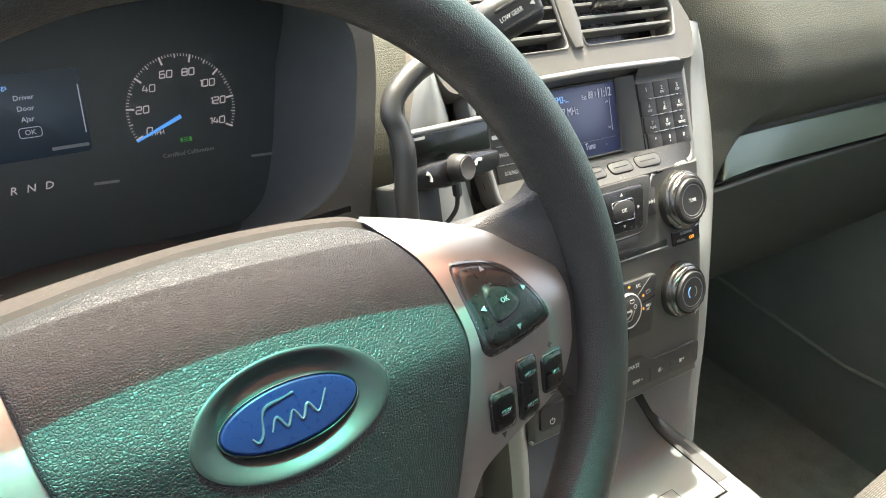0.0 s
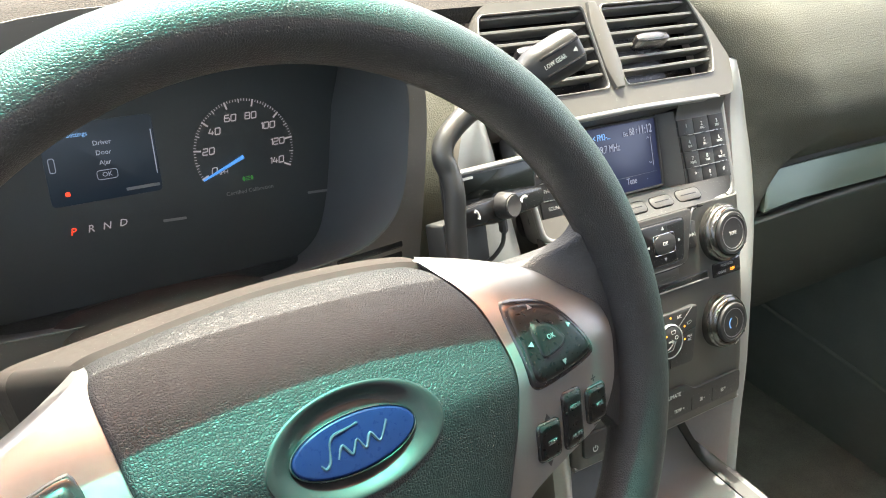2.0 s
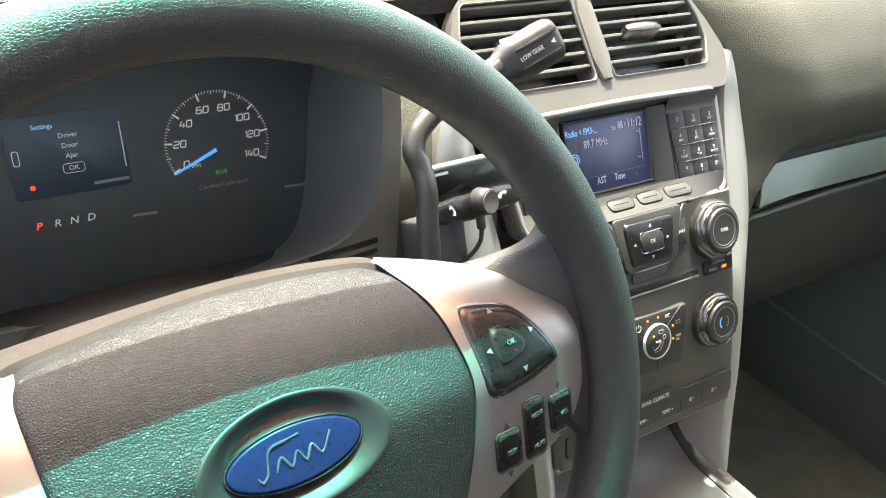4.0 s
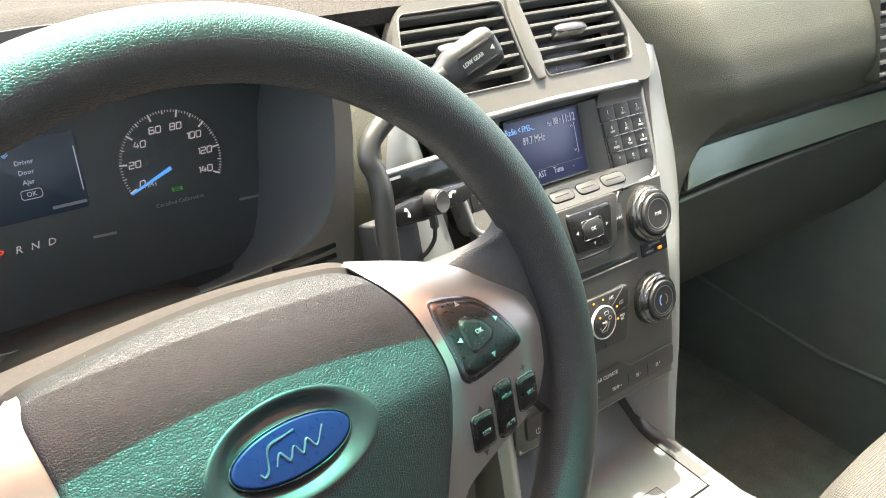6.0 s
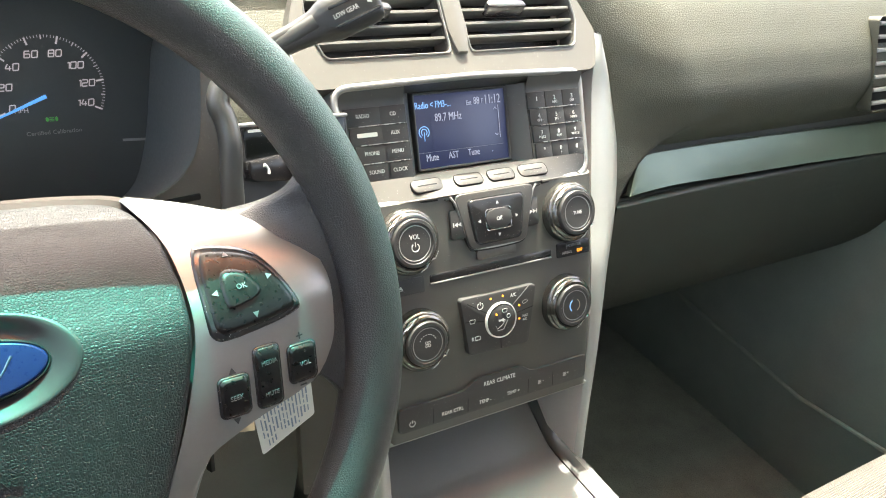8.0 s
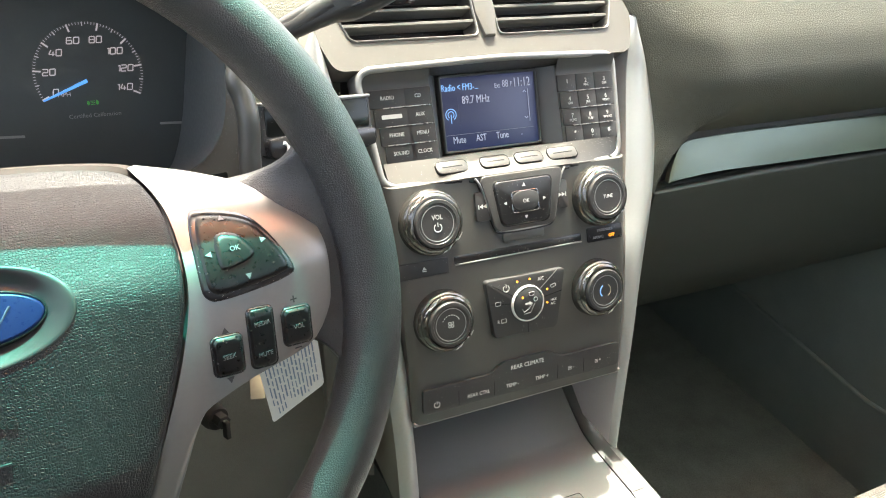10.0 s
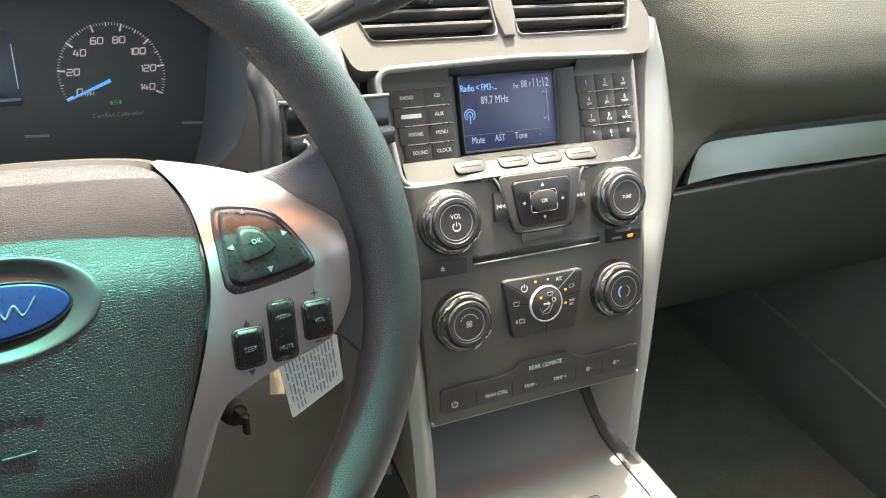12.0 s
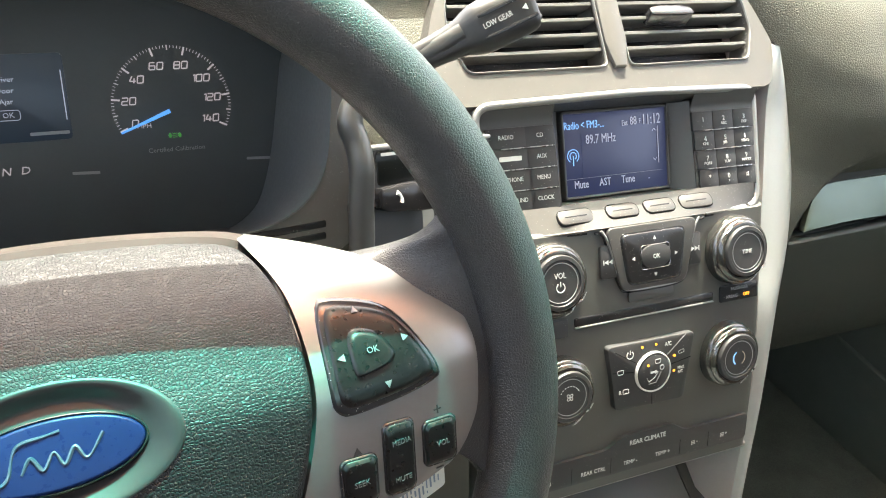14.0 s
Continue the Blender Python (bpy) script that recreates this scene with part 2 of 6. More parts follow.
def part(name, data, mat, parent=None, label="", m=None):
    """One mesh object at the world pose m under its thing or part."""
    if isinstance(data, bmesh.types.BMesh):
        data = finish(data)
    if not data.materials:
        data.materials.append(mat)
    ob = new(name, data)
    m = m or Matrix.Identity(4)
    PLACE[ob] = m
    if parent:
        ob.parent = parent
        ob.matrix_parent_inverse = PLACE[parent].inverted()
    ob.matrix_basis = m
    return tagged(ob, label) if label else ob


def single(name, data, mat, label, category, m=None, kind="", group=""):
    return tagged(part(name, data, mat, None, "", m), label, category, group, kind)


def axes(o, u, v, n):
    m = Matrix.Identity(4)
    for k, a in enumerate((u, v, n, o)):
        for j in range(3):
            m[j][k] = a[j]
    return m


def leaning(x, y, z, tilt):
    """A plane's own axes: x to the right, y up along a face that leans back by tilt degrees, z out of it to the rear."""
    a = radians(tilt)
    return axes((x, y, z), (1, 0, 0), (0, math.sin(a), math.cos(a)), (0, -math.cos(a), math.sin(a)))


def rounded(w, h, r, n=5, x=0.0, y=0.0):
    """Corners of a rounded rectangle about (x, y)."""
    r = min(r, w / 2 - 1e-5, h / 2 - 1e-5)
    out = []
    for k, (cx, cy) in enumerate(((1, 1), (-1, 1), (-1, -1), (1, -1))):
        for j in range(n + 1):
            a = math.pi / 2 * (k + j / n)
            out.append((x + cx * (w / 2 - r) + r * math.cos(a), y + cy * (h / 2 - r) + r * math.sin(a)))
    return out


def ellipse(a, b, n=48, x=0.0, y=0.0):
    return [(x + a * math.cos(2 * math.pi * k / n), y + b * math.sin(2 * math.pi * k / n)) for k in range(n)]


def softened(points, rounds=2, closed=True):
    """Corner cutting."""
    for _ in range(rounds):
        out = []
        n = len(points)
        for k in range(n if closed else n - 1):
            a, b = points[k], points[(k + 1) % n]
            out.append(tuple(0.75 * p + 0.25 * q for p, q in zip(a, b)))
            out.append(tuple(0.25 * p + 0.75 * q for p, q in zip(a, b)))
        points = out if closed else [points[0], *out, points[-1]]
    return points


def filleted(points, r, n=6):
    """A closed line with its corners rounded by about r."""
    out = []
    m = len(points)
    for k in range(m):
        a, p, b = (np.array(points[j % m], float) for j in (k - 1, k, k + 1))
        da, db = np.linalg.norm(a - p), np.linalg.norm(b - p)
        cut = min(r, 0.48 * da, 0.48 * db)
        e, f = p + (a - p) / da * cut, p + (b - p) / db * cut
        for j in range(n + 1):
            t = j / n
            out.append(tuple((1 - t) ** 2 * e + 2 * t * (1 - t) * p + t * t * f))
    return out


def smooth_line(points, n):
    """n points along a curve through the given ones (Catmull-Rom)."""
    p = [np.array(q, float) for q in points]
    p = [2 * p[0] - p[1], *p, 2 * p[-1] - p[-2]]
    out = []
    for k in range(n):
        s = k / (n - 1) * (len(p) - 3)
        i = min(int(s), len(p) - 4)
        t = s - i
        a, b, c, d = p[i:i + 4]
        out.append(0.5 * (2 * b + (c - a) * t + (2 * a - 5 * b + 4 * c - d) * t * t + (3 * b - a - 3 * c + d) * t ** 3))
    return out


def slab(poly, low, high, bevel=0.0006, steps=2):
    """A prism with rounded upper edges."""
    bm = bmesh.new()
    if sum(a[0] * b[1] - b[0] * a[1] for a, b in zip(poly, poly[1:] + poly[:1])) < 0:
        poly = poly[::-1]
    cx, cy = sum(p[0] for p in poly) / len(poly), sum(p[1] for p in poly) / len(poly)
    size = max(max(abs(p[0] - cx), abs(p[1] - cy)) for p in poly)
    rings = [(low, 0.0), (high - bevel, 0.0)]
    if bevel:
        rings += [(high - bevel * (1 - math.sin(a)), bevel * (1 - math.cos(a))) for a in (math.pi / 2 * (k + 1) / steps for k in range(steps))]
    rows = []
    n = len(poly)
    for z, inset in rings:
        row = []
        for k in range(n):
            (ax, ay), (bx, by), (x, y) = poly[k - 1], poly[(k + 1) % n], poly[k]
            tx, ty = bx - ax, by - ay
            far = math.hypot(tx, ty) or 1
            row.append(bm.verts.new((x - ty / far * inset, y + tx / far * inset, z)))
        rows.append(row)
    for a, b in zip(rows, rows[1:]):
        for k in range(n):
            bm.faces.new((a[k], a[(k + 1) % n], b[(k + 1) % n], b[k]))
    bm.faces.new(rows[-1])
    bm.faces.new(rows[0][::-1])
    return bm


def plate(outer, holes, low, high):
    """A flat plate with holes through it."""
    bm = bmesh.new()
    edges = []
    for loop in (outer, *holes):
        vs = [bm.verts.new((x, y, high)) for x, y in loop]
        edges += [bm.edges.new((vs[k], vs[(k + 1) % len(vs)])) for k in range(len(vs))]
    bmesh.ops.triangle_fill(bm, use_beauty=True, edges=edges)
    made = bmesh.ops.extrude_face_region(bm, geom=bm.faces[:])
    for v in made["geom"]:
        if isinstance(v, bmesh.types.BMVert):
            v.co.z = low
    return bm


def around(line, cx, cy, n):
    """n points of a closed line, at even angles about (cx, cy)."""
    out = []
    for k in range(n):
        a = 2 * math.pi * k / n
        c, s = math.cos(a), math.sin(a)
        far = 0.0
        for (x0, y0), (x1, y1) in zip(line, line[1:] + line[:1]):
            dx, dy = x1 - x0, y1 - y0
            det = c * dy - s * dx
            if abs(det) > 1e-12:
                r, t = ((x0 - cx) * dy - (y0 - cy) * dx) / det, ((x0 - cx) * s - (y0 - cy) * c) / det
                if -1e-6 <= t <= 1 + 1e-6 and r > far:
                    far = r
        out.append((cx + far * c, cy + far * s))
    return out


def holed(outer, hole, low, high, n=160):
    """A flat plate with one hole."""
    cx, cy = sum(p[0] for p in hole) / len(hole), sum(p[1] for p in hole) / len(hole)
    bm = bmesh.new()
    a, b = around(hole, cx, cy, n), around(outer, cx, cy, n)
    rows = [[bm.verts.new((x, y, z)) for x, y in line] for line, z in ((a, low), (a, high), (b, high), (b, low))]
    for p, q in zip(rows, rows[1:] + rows[:1]):
        for k in range(n):
            bm.faces.new((p[k], p[(k + 1) % n], q[(k + 1) % n], q[k]))
    return bm


def ring_band(inner, outer, low, high):
    """A band between two loops with the same number of corners, with a rounded crown."""
    bm = bmesh.new()
    n = len(inner)
    rows = []
    for s, z in ((0, low), (0, high * 0.45 + low * 0.55), (0.06, high * 0.75 + low * 0.25), (0.25, high * 0.95 + low * 0.05), (0.5, high), (0.75, high * 0.95 + low * 0.05), (0.94, high * 0.75 + low * 0.25), (1, high * 0.45 + low * 0.55), (1, low)):
        rows.append([bm.verts.new((a[0] + (b[0] - a[0]) * s, a[1] + (b[1] - a[1]) * s, z)) for a, b in zip(inner, outer)])
    for a, b in zip(rows, rows[1:] + rows[:1]):
        for k in range(n):
            bm.faces.new((a[k], a[(k + 1) % n], b[(k + 1) % n], b[k]))
    return bm


def turned(profile, n=40):
    """A lathe body about z from (radius, height) rows."""
    bm = bmesh.new()
    rows = []
    for r, z in profile:
        rows.append([bm.verts.new((r * math.cos(2 * math.pi * k / n), r * math.sin(2 * math.pi * k / n), z)) for k in range(n)])
    for a, b in zip(rows, rows[1:]):
        for k in range(n):
            bm.faces.new((a[k], a[(k + 1) % n], b[(k + 1) % n], b[k]))
    bm.faces.new(rows[0][::-1])
    bm.faces.new(rows[-1])
    return bm


def piped(points, radius, n=14, flat=1.0):
    """A tube along a line; radius may be a function of 0..1."""
    bm = bmesh.new()
    pts = [Vector(p) for p in points]
    side = None
    rows = []
    for k, p in enumerate(pts):
        way = (pts[min(k + 1, len(pts) - 1)] - pts[max(k - 1, 0)]).normalized()
        if side is None:
            side = way.orthogonal().normalized()
        side = (side - way * side.dot(way)).normalized()
        up = way.cross(side)
        r = radius(k / (len(pts) - 1)) if callable(radius) else radius
        rows.append([bm.verts.new(p + r * (math.cos(2 * math.pi * j / n) * side + flat * math.sin(2 * math.pi * j / n) * up)) for j in range(n)])
    for a, b in zip(rows, rows[1:]):
        for j in range(n):
            bm.faces.new((a[j], a[(j + 1) % n], b[(j + 1) % n], b[j]))
    bm.faces.new(rows[0][::-1])
    bm.faces.new(rows[-1])
    return bm


def sheet(place, nu, nv, thick=0.0, way=(0, 0, 1)):
    """A surface place(s, t) for s, t in 0..1; thick: closed to the back along -way."""
    bm = bmesh.new()
    rows = [[bm.verts.new(place(i / nu, j / nv)) for j in range(nv + 1)] for i in range(nu + 1)]
    for i in range(nu):
        for j in range(nv):
            bm.faces.new((rows[i][j], rows[i + 1][j], rows[i + 1][j + 1], rows[i][j + 1]))
    if thick:
        made = bmesh.ops.extrude_face_region(bm, geom=bm.faces[:])
        bmesh.ops.translate(bm, verts=[v for v in made["geom"] if isinstance(v, bmesh.types.BMVert)], vec=Vector(way) * -thick)
    return bm


def block(x0, x1, y0, y1, z0, z1, bevel=0.0):
    bm = bmesh.new()
    bmesh.ops.create_cube(bm, size=1)
    for v in bm.verts:
        v.co = Vector(((x0 + x1) / 2 + v.co.x * (x1 - x0), (y0 + y1) / 2 + v.co.y * (y1 - y0), (z0 + z1) / 2 + v.co.z * (z1 - z0)))
    if bevel:
        bmesh.ops.bevel(bm, geom=bm.edges[:], offset=bevel, segments=3, profile=0.5, affect="EDGES")
    return bm


LETTERS = {}


def lettering(words, size, mat, parent, m, align="CENTER", narrow=1.0, lean=0.0, name="lettering", raised=0.00015):
    """Printed words, middle at the pose m's origin, as tall as size (capital letters)."""
    key = (words, round(size, 5), align, narrow, lean, mat.name)
    if key not in LETTERS:
        curve = bpy.data.curves.new("words", "FONT")
        curve.body, curve.size, curve.align_x, curve.align_y = words, size / 0.69, align, "CENTER"
        curve.resolution_u, curve.extrude, curve.shear = 2, raised, lean
        ob = bpy.data.objects.new("words", curve)
        scene.collection.objects.link(ob)
        bpy.context.view_layer.update()
        data = bpy.data.meshes.new_from_object(ob.evaluated_get(bpy.context.evaluated_depsgraph_get()))
        bpy.data.objects.remove(ob)
        bpy.data.curves.remove(curve)
        for v in data.vertices:
            v.co.x *= narrow
        data.materials.clear()
        LETTERS[key] = data
    return part(name, LETTERS[key], mat, parent, "", m)


def off(x, y, z=0.0, turn=0.0):
    return pose(x, y, z, 0, 0, turn)

# ---- the cabin shell ----
def quad_sheet(a, b, c, d, n=1):
    """A flat four-cornered sheet."""
    A, B, C, D = (Vector(p) for p in (a, b, c, d))
    return lambda s, t: (A * (1 - s) + B * s) * (1 - t) + (D * (1 - s) + C * s) * t


ground = single("ground", sheet(quad_sheet((-60, -60, -0.45), (60, -60, -0.45), (60, 60, -0.45), (-60, 60, -0.45)), 4, 4), ASPHALT, "sunlit pale concrete round the parked car", "ground", kind="structure")
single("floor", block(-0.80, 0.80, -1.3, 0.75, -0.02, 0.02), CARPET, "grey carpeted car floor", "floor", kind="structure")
single("ceiling", block(-0.72, 0.72, -1.3, 0.02, 1.40, 1.43, 0.01), LINER, "pale cloth headliner under the roof", "ceiling", kind="structure")
single("wall_rear", block(-0.80, 0.80, -1.34, -1.3, -0.02, 1.08), CLOTH, "dark cloth wall behind the seats", "wall", kind="structure")
single("wall_front", block(-0.80, 0.80, 0.76, 0.80, -0.02, 0.80), CLOTH, "dark bulkhead behind the dashboard", "wall", kind="structure")
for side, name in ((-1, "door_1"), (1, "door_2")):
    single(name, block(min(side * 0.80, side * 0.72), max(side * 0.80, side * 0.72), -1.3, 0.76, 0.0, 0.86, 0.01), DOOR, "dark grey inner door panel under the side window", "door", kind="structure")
    for k, (y0, y1) in enumerate(((-0.52, -0.42), (-1.3, -1.2))):
        single("pillar", sheet(quad_sheet((side * 0.78, y0, 0.85), (side * 0.78, y1, 0.85), (side * 0.70, y1, 1.41), (side * 0.70, y0, 1.41)), 1, 2, 0.03, (side, 0, 0.2)), LINER, "pale plastic pillar between the side windows", "pillar", kind="structure")
    single("pillar", piped(smooth_line([(side * 0.77, 0.86, 0.86), (side * 0.745, 0.45, 1.14), (side * 0.69, 0.0, 1.40)], 12), 0.04, 10), LINER, "pale plastic pillar beside the windshield", "pillar", kind="structure")
    single("window_side", sheet(quad_sheet((side * 0.775, -0.52, 0.855), (side * 0.775, -1.2, 0.855), (side * 0.70, -1.2, 1.405), (side * 0.70, -0.52, 1.405)), 1, 1), PRIVACY, "dark tinted rear side window", "window", kind="structure")
for side in (-1, 1):
    single("window_side", sheet(quad_sheet((side * 0.775, -0.42, 0.855), (side * 0.775, 0.82, 0.855), (side * 0.70, 0.02, 1.395), (side * 0.70, -0.42, 1.405)), 1, 1), GREENGLASS, "pale green front side window", "window", kind="structure")
single("window_rear", sheet(quad_sheet((-0.78, -1.32, 1.08), (0.78, -1.32, 1.08), (0.70, -1.30, 1.405), (-0.70, -1.30, 1.405)), 1, 1), PRIVACY, "dark tinted rear window", "window", kind="structure")
# The windshield slopes from the cowl to the roof; an unseen film, added to tint the sunlight, lies along its upper
# part.
GLASS = axes((0, 0.85, 0.90), (1, 0, 0), Vector((0, -0.85, 0.50)).normalized(), Vector((0, 0.50, 0.85)).normalized())
WINDSHIELD = clear_glass("windshield with an added tint film")
single("window_1", sheet(lambda s, t: Vector((-0.74 + 1.48 * s, 0.986 * t, 0.0)), 2, 2), WINDSHIELD, "clear windshield with an unseen film added to tint the sunlight", "window", m=GLASS, kind="structure")


# ---- dashboard ----
FACE_LINE = np.polyfit((0.40, 0.484, 0.523, 0.567, 0.602, 0.65, 0.70, 0.735, 0.78), (0.078, 0.095, 0.104, 0.117, 0.132, 0.156, 0.178, 0.192, 0.213), 4)


def face_y(z):
    """How far ahead the middle stack's face lies at a height."""
    return float(np.polyval(FACE_LINE, z))


def on_face(x, z, d=0.0):
    """Axes on the stack's face at x and height z, d metres proud of it."""
    slope = float(np.polyval(np.polyder(FACE_LINE), z))
    return leaning(x, face_y(z), z, math.degrees(math.atan(slope))) @ Matrix.Translation((0, 0, d))


PAD_Z = (0.545, 0.608, 0.6385, 0.6420, 0.6460, 0.6540, 0.674, 0.70, 0.722, 0.75, 0.79, 0.822, 0.845, 0.872)
PAD_Y = (0.214, 0.214, 0.213, 0.2090, 0.2030, 0.1950, 0.1825, 0.1770, 0.1835, 0.1990, 0.235, 0.30, 0.45, 0.88)
PAD_CURVE = np.array(smooth_line(list(zip(PAD_Y, PAD_Z)), 400))
PAD_ROWS = [*np.linspace(0.545, 0.640, 24), *np.linspace(0.642, 0.672, 22), *np.linspace(0.676, 0.75, 22), *np.linspace(0.755, 0.82, 20), *np.linspace(0.823, 0.872, 12)]


def passenger_face(s, t):
    """The padded upper dashboard; beside the stack it runs down past the end of the strip's channel."""
    z = PAD_ROWS[round(t * (len(PAD_ROWS) - 1))]
    left = float(np.interp(z, (0.545, 0.60, 0.62, 0.66, 0.70, 0.73, 0.754, 0.7735, 0.792, 0.81, 0.84), (0.124, 0.143, 0.151, 0.1595, 0.1560, 0.1485, 0.1385, 0.130, 0.118, 0.10, 0.09)))
    x = left + (0.78 - left) * s ** 2
    pad = float(np.interp(z, PAD_CURVE[:, 1], PAD_CURVE[:, 0]))
    plain = float(np.interp(z, (0.545, 0.612, 0.63, 0.65, 0.664, 0.678, 0.70), (0.1718, 0.1718, 0.1766, 0.1800, 0.1805, 0.1790, 0.1770))) if z < 0.70 else pad
    end = float(np.interp(z, (0.545, 0.610, 0.6157, 0.6302, 0.6381, 0.6424, 0.6446, 0.650, 0.656, 0.664, 0.70), (0.164, 0.168, 0.169, 0.178, 0.184, 0.188, 0.191, 0.196, 0.202, 0.212, 0.27)))
    w = min(1, max(0, (x - end + 0.005) / (0.010 + 0.6 * max(0.0, z - 0.645))))
    w = w * w * (3 - 2 * w)
    y = plain + (pad - plain) * w
    near = max(0.0, 1 - (x - left) / 0.085)
    leg = float(np.interp(z, (0.57, 0.615, 0.66, 0.70, 0.73, 0.7535, 0.7735, 0.79, 0.81, 0.83), (0.143, 0.165, 0.190, 0.207, 0.222, 0.236, 0.250, 0.264, 0.290, 0.335))) + 0.001
    y += max(0.0, leg - y) * near ** 2
    return Vector((x, y, z))


single("dashboard_passenger_side", sheet(passenger_face, 110, len(PAD_ROWS) - 1, 0.004, (0, -1, 0)), DASH, "grained dark grey dashboard with dust on it", "dashboard", kind="structure")


def lower_face(s, t):
    x = 0.162 + 0.616 * s
    rows = smooth_line([(0.184, 0.6125), (0.1715, 0.6130), (0.1705, 0.602), (0.176, 0.56), (0.192, 0.50), (0.225, 0.44), (0.30, 0.37), (0.42, 0.33), (0.60, 0.30)], 31)
    y, z = rows[round(t * 30)]
    return Vector((x, y, z - 0.006 * max(0, 1 - s / 0.2) * max(0, 1 - t * 3)))


glove = thing("glove_box", pose(0.45, 0.2, 0.5), "dark grained glove box under the silver trim", "glove box")
part("lid", sheet(lower_face, 24, 30, 0.01, (0, -1, 0)), material("dark glove box vinyl", (0.025, 0.031, 0.026), 0.5, grain=0.00010, cell=0.0016, dust=0.25, spec=0.35), glove)
part("gap", sheet(lambda s, t: Vector((0.150 + 0.63 * s, 0.186 + 0.012 * t, 0.596 + 0.06 * t)), 20, 1, 0.004, (0, -1, 0)), DARK, glove)
part("pull_line", piped(smooth_line([(0.20, 0.186, 0.560), (0.26, 0.183, 0.557), (0.33, 0.177, 0.566), (0.37, 0.174, 0.580)], 24), 0.0009, 6), DARK, glove)

# The silver strip along the passenger's side: rounded at its inner end.
strip_top = smooth_line([(0.1792, 0.1748, 0.6157), (0.1831, 0.1788, 0.6215), (0.1895, 0.1849, 0.6302), (0.1969, 0.1904, 0.6381), (0.2040, 0.1934, 0.6424), (0.2160, 0.1950, 0.6446), (0.240, 0.1950, 0.6455), (0.300, 0.1915, 0.6475), (0.44, 0.1895, 0.6465), (0.60, 0.187, 0.644), (0.78, 0.184, 0.640)], 81)
strip_low = smooth_line([(0.1790, 0.1745, 0.6152), (0.1850, 0.1743, 0.6162), (0.1920, 0.1742, 0.6172), (0.2000, 0.1740, 0.6180), (0.2080, 0.1738, 0.6187), (0.2200, 0.1736, 0.6196), (0.245, 0.1730, 0.6205), (0.305, 0.1720, 0.6200), (0.44, 0.1695, 0.6190), (0.60, 0.166, 0.616), (0.78, 0.162, 0.612)], 81)


def strip_face(s, t):
    a, b = strip_low[round(s * 80)], strip_top[round(s * 80)]
    return Vector(a + (b - a) * t) + Vector((0, -0.0008 * math.sin(math.pi * t), 0))


trim_strip = thing("trim_strip", pose(0.45, 0.17, 0.63), "satin silver trim strip set into the dashboard", "trim")
part("face", sheet(strip_face, 80, 8, 0.005, (0, -1, 0)), STRIP, trim_strip)
part("under_edge", sheet(lambda s, t: Vector(strip_low[round(s * 80)]) + Vector((0, 0.003 + 0.006 * t, -0.0005 - 0.003 * t)), 80, 2, 0.002, (0, -1, 0)), DARK, trim_strip)


# The dashboard's top, driver's half and the middle behind the vents.
single("dashboard_top", sheet(lambda s, t: Vector((-0.78 + 0.96 * s, 0.275 + 0.60 * t, 0.802 + 0.05 * t + 0.012 * math.sin(math.pi * min(1, t * 1.4)))), 30, 12, 0.012, (0, 0, 1)), DASHTOP, "sunlit dusty grained dashboard top", "dashboard", kind="structure")


def driver_face(s, t):
    x = -0.199 + 0.079 * s
    y, z = smooth_line([(0.315, 0.806), (0.270, 0.775), (0.232, 0.735), (0.208, 0.69), (0.200, 0.64), (0.200, 0.52)], 17)[round(t * 16)]
    return Vector((x, y, z))


single("dashboard_middle", sheet(driver_face, 10, 16, 0.012, (0, -1, 0)), DASH, "grained dusty dashboard between cluster and stack", "dashboard", kind="structure")
single("dashboard_knee_panel", sheet(lambda s, t: Vector((-0.74 + 0.62 * s, 0.235 - 0.03 * math.sin(math.pi * t), 0.62 - 0.40 * t)), 12, 12, 0.012, (0, -1, 0)), KNEE, "dark grained knee panel under the steering column", "dashboard", kind="structure")
single("dashboard_driver_side", sheet(lambda s, t: Vector((-0.78 + 0.25 * s, 0.235 + 0.04 * t, 0.60 + 0.21 * t)), 6, 8, 0.012, (0, -1, 0)), DASH, "dark grained dashboard beside the instruments", "dashboard", kind="structure")

# ---- instrument cluster ----
CLUSTER = leaning(-0.285, 0.302, 0.72, 15)
cluster = thing("instrument_cluster", CLUSTER, "instrument cluster with a lit round speedometer", "instrument cluster")
part("dial_face", slab(rounded(0.37, 0.20, 0.03, 6, -0.068, -0.022), -0.006, 0.0, 0.001), DIAL, cluster, "", CLUSTER)
# the opening in the hood, seen from the rear: x and height at the front, where the hood ends
opening = [(-0.206, 0.770), (-0.2065, 0.735), (-0.208, 0.705), (-0.217, 0.684), (-0.235, 0.670), (-0.262, 0.664), (-0.36, 0.660), (-0.46, 0.664), (-0.487, 0.670), (-0.504, 0.684), (-0.511, 0.705), (-0.512, 0.74), (-0.508, 0.772), (-0.488, 0.797), (-0.45, 0.815), (-0.40, 0.826), (-0.34, 0.828), (-0.285, 0.820), (-0.236, 0.803), (-0.212, 0.787)]
opening = softened(opening, 2)


def tunnel(s, t):
    k = round(s * len(opening)) % len(opening)
    x, z = opening[k]
    lean = t * (0.038 * min(1, max(0, (0.80 - z) / 0.11)) - 0.017) * min(1, abs(x + 0.36) / 0.12)
    return Vector((x - lean * (1 if x > -0.36 else -1), 0.2 + 0.07 * (z - 0.74) - 0.0008 + 0.114 * t, z - 0.055 * t * (z < 0.74) * min(1, (0.74 - z) / 0.05) - 0.012 * t))


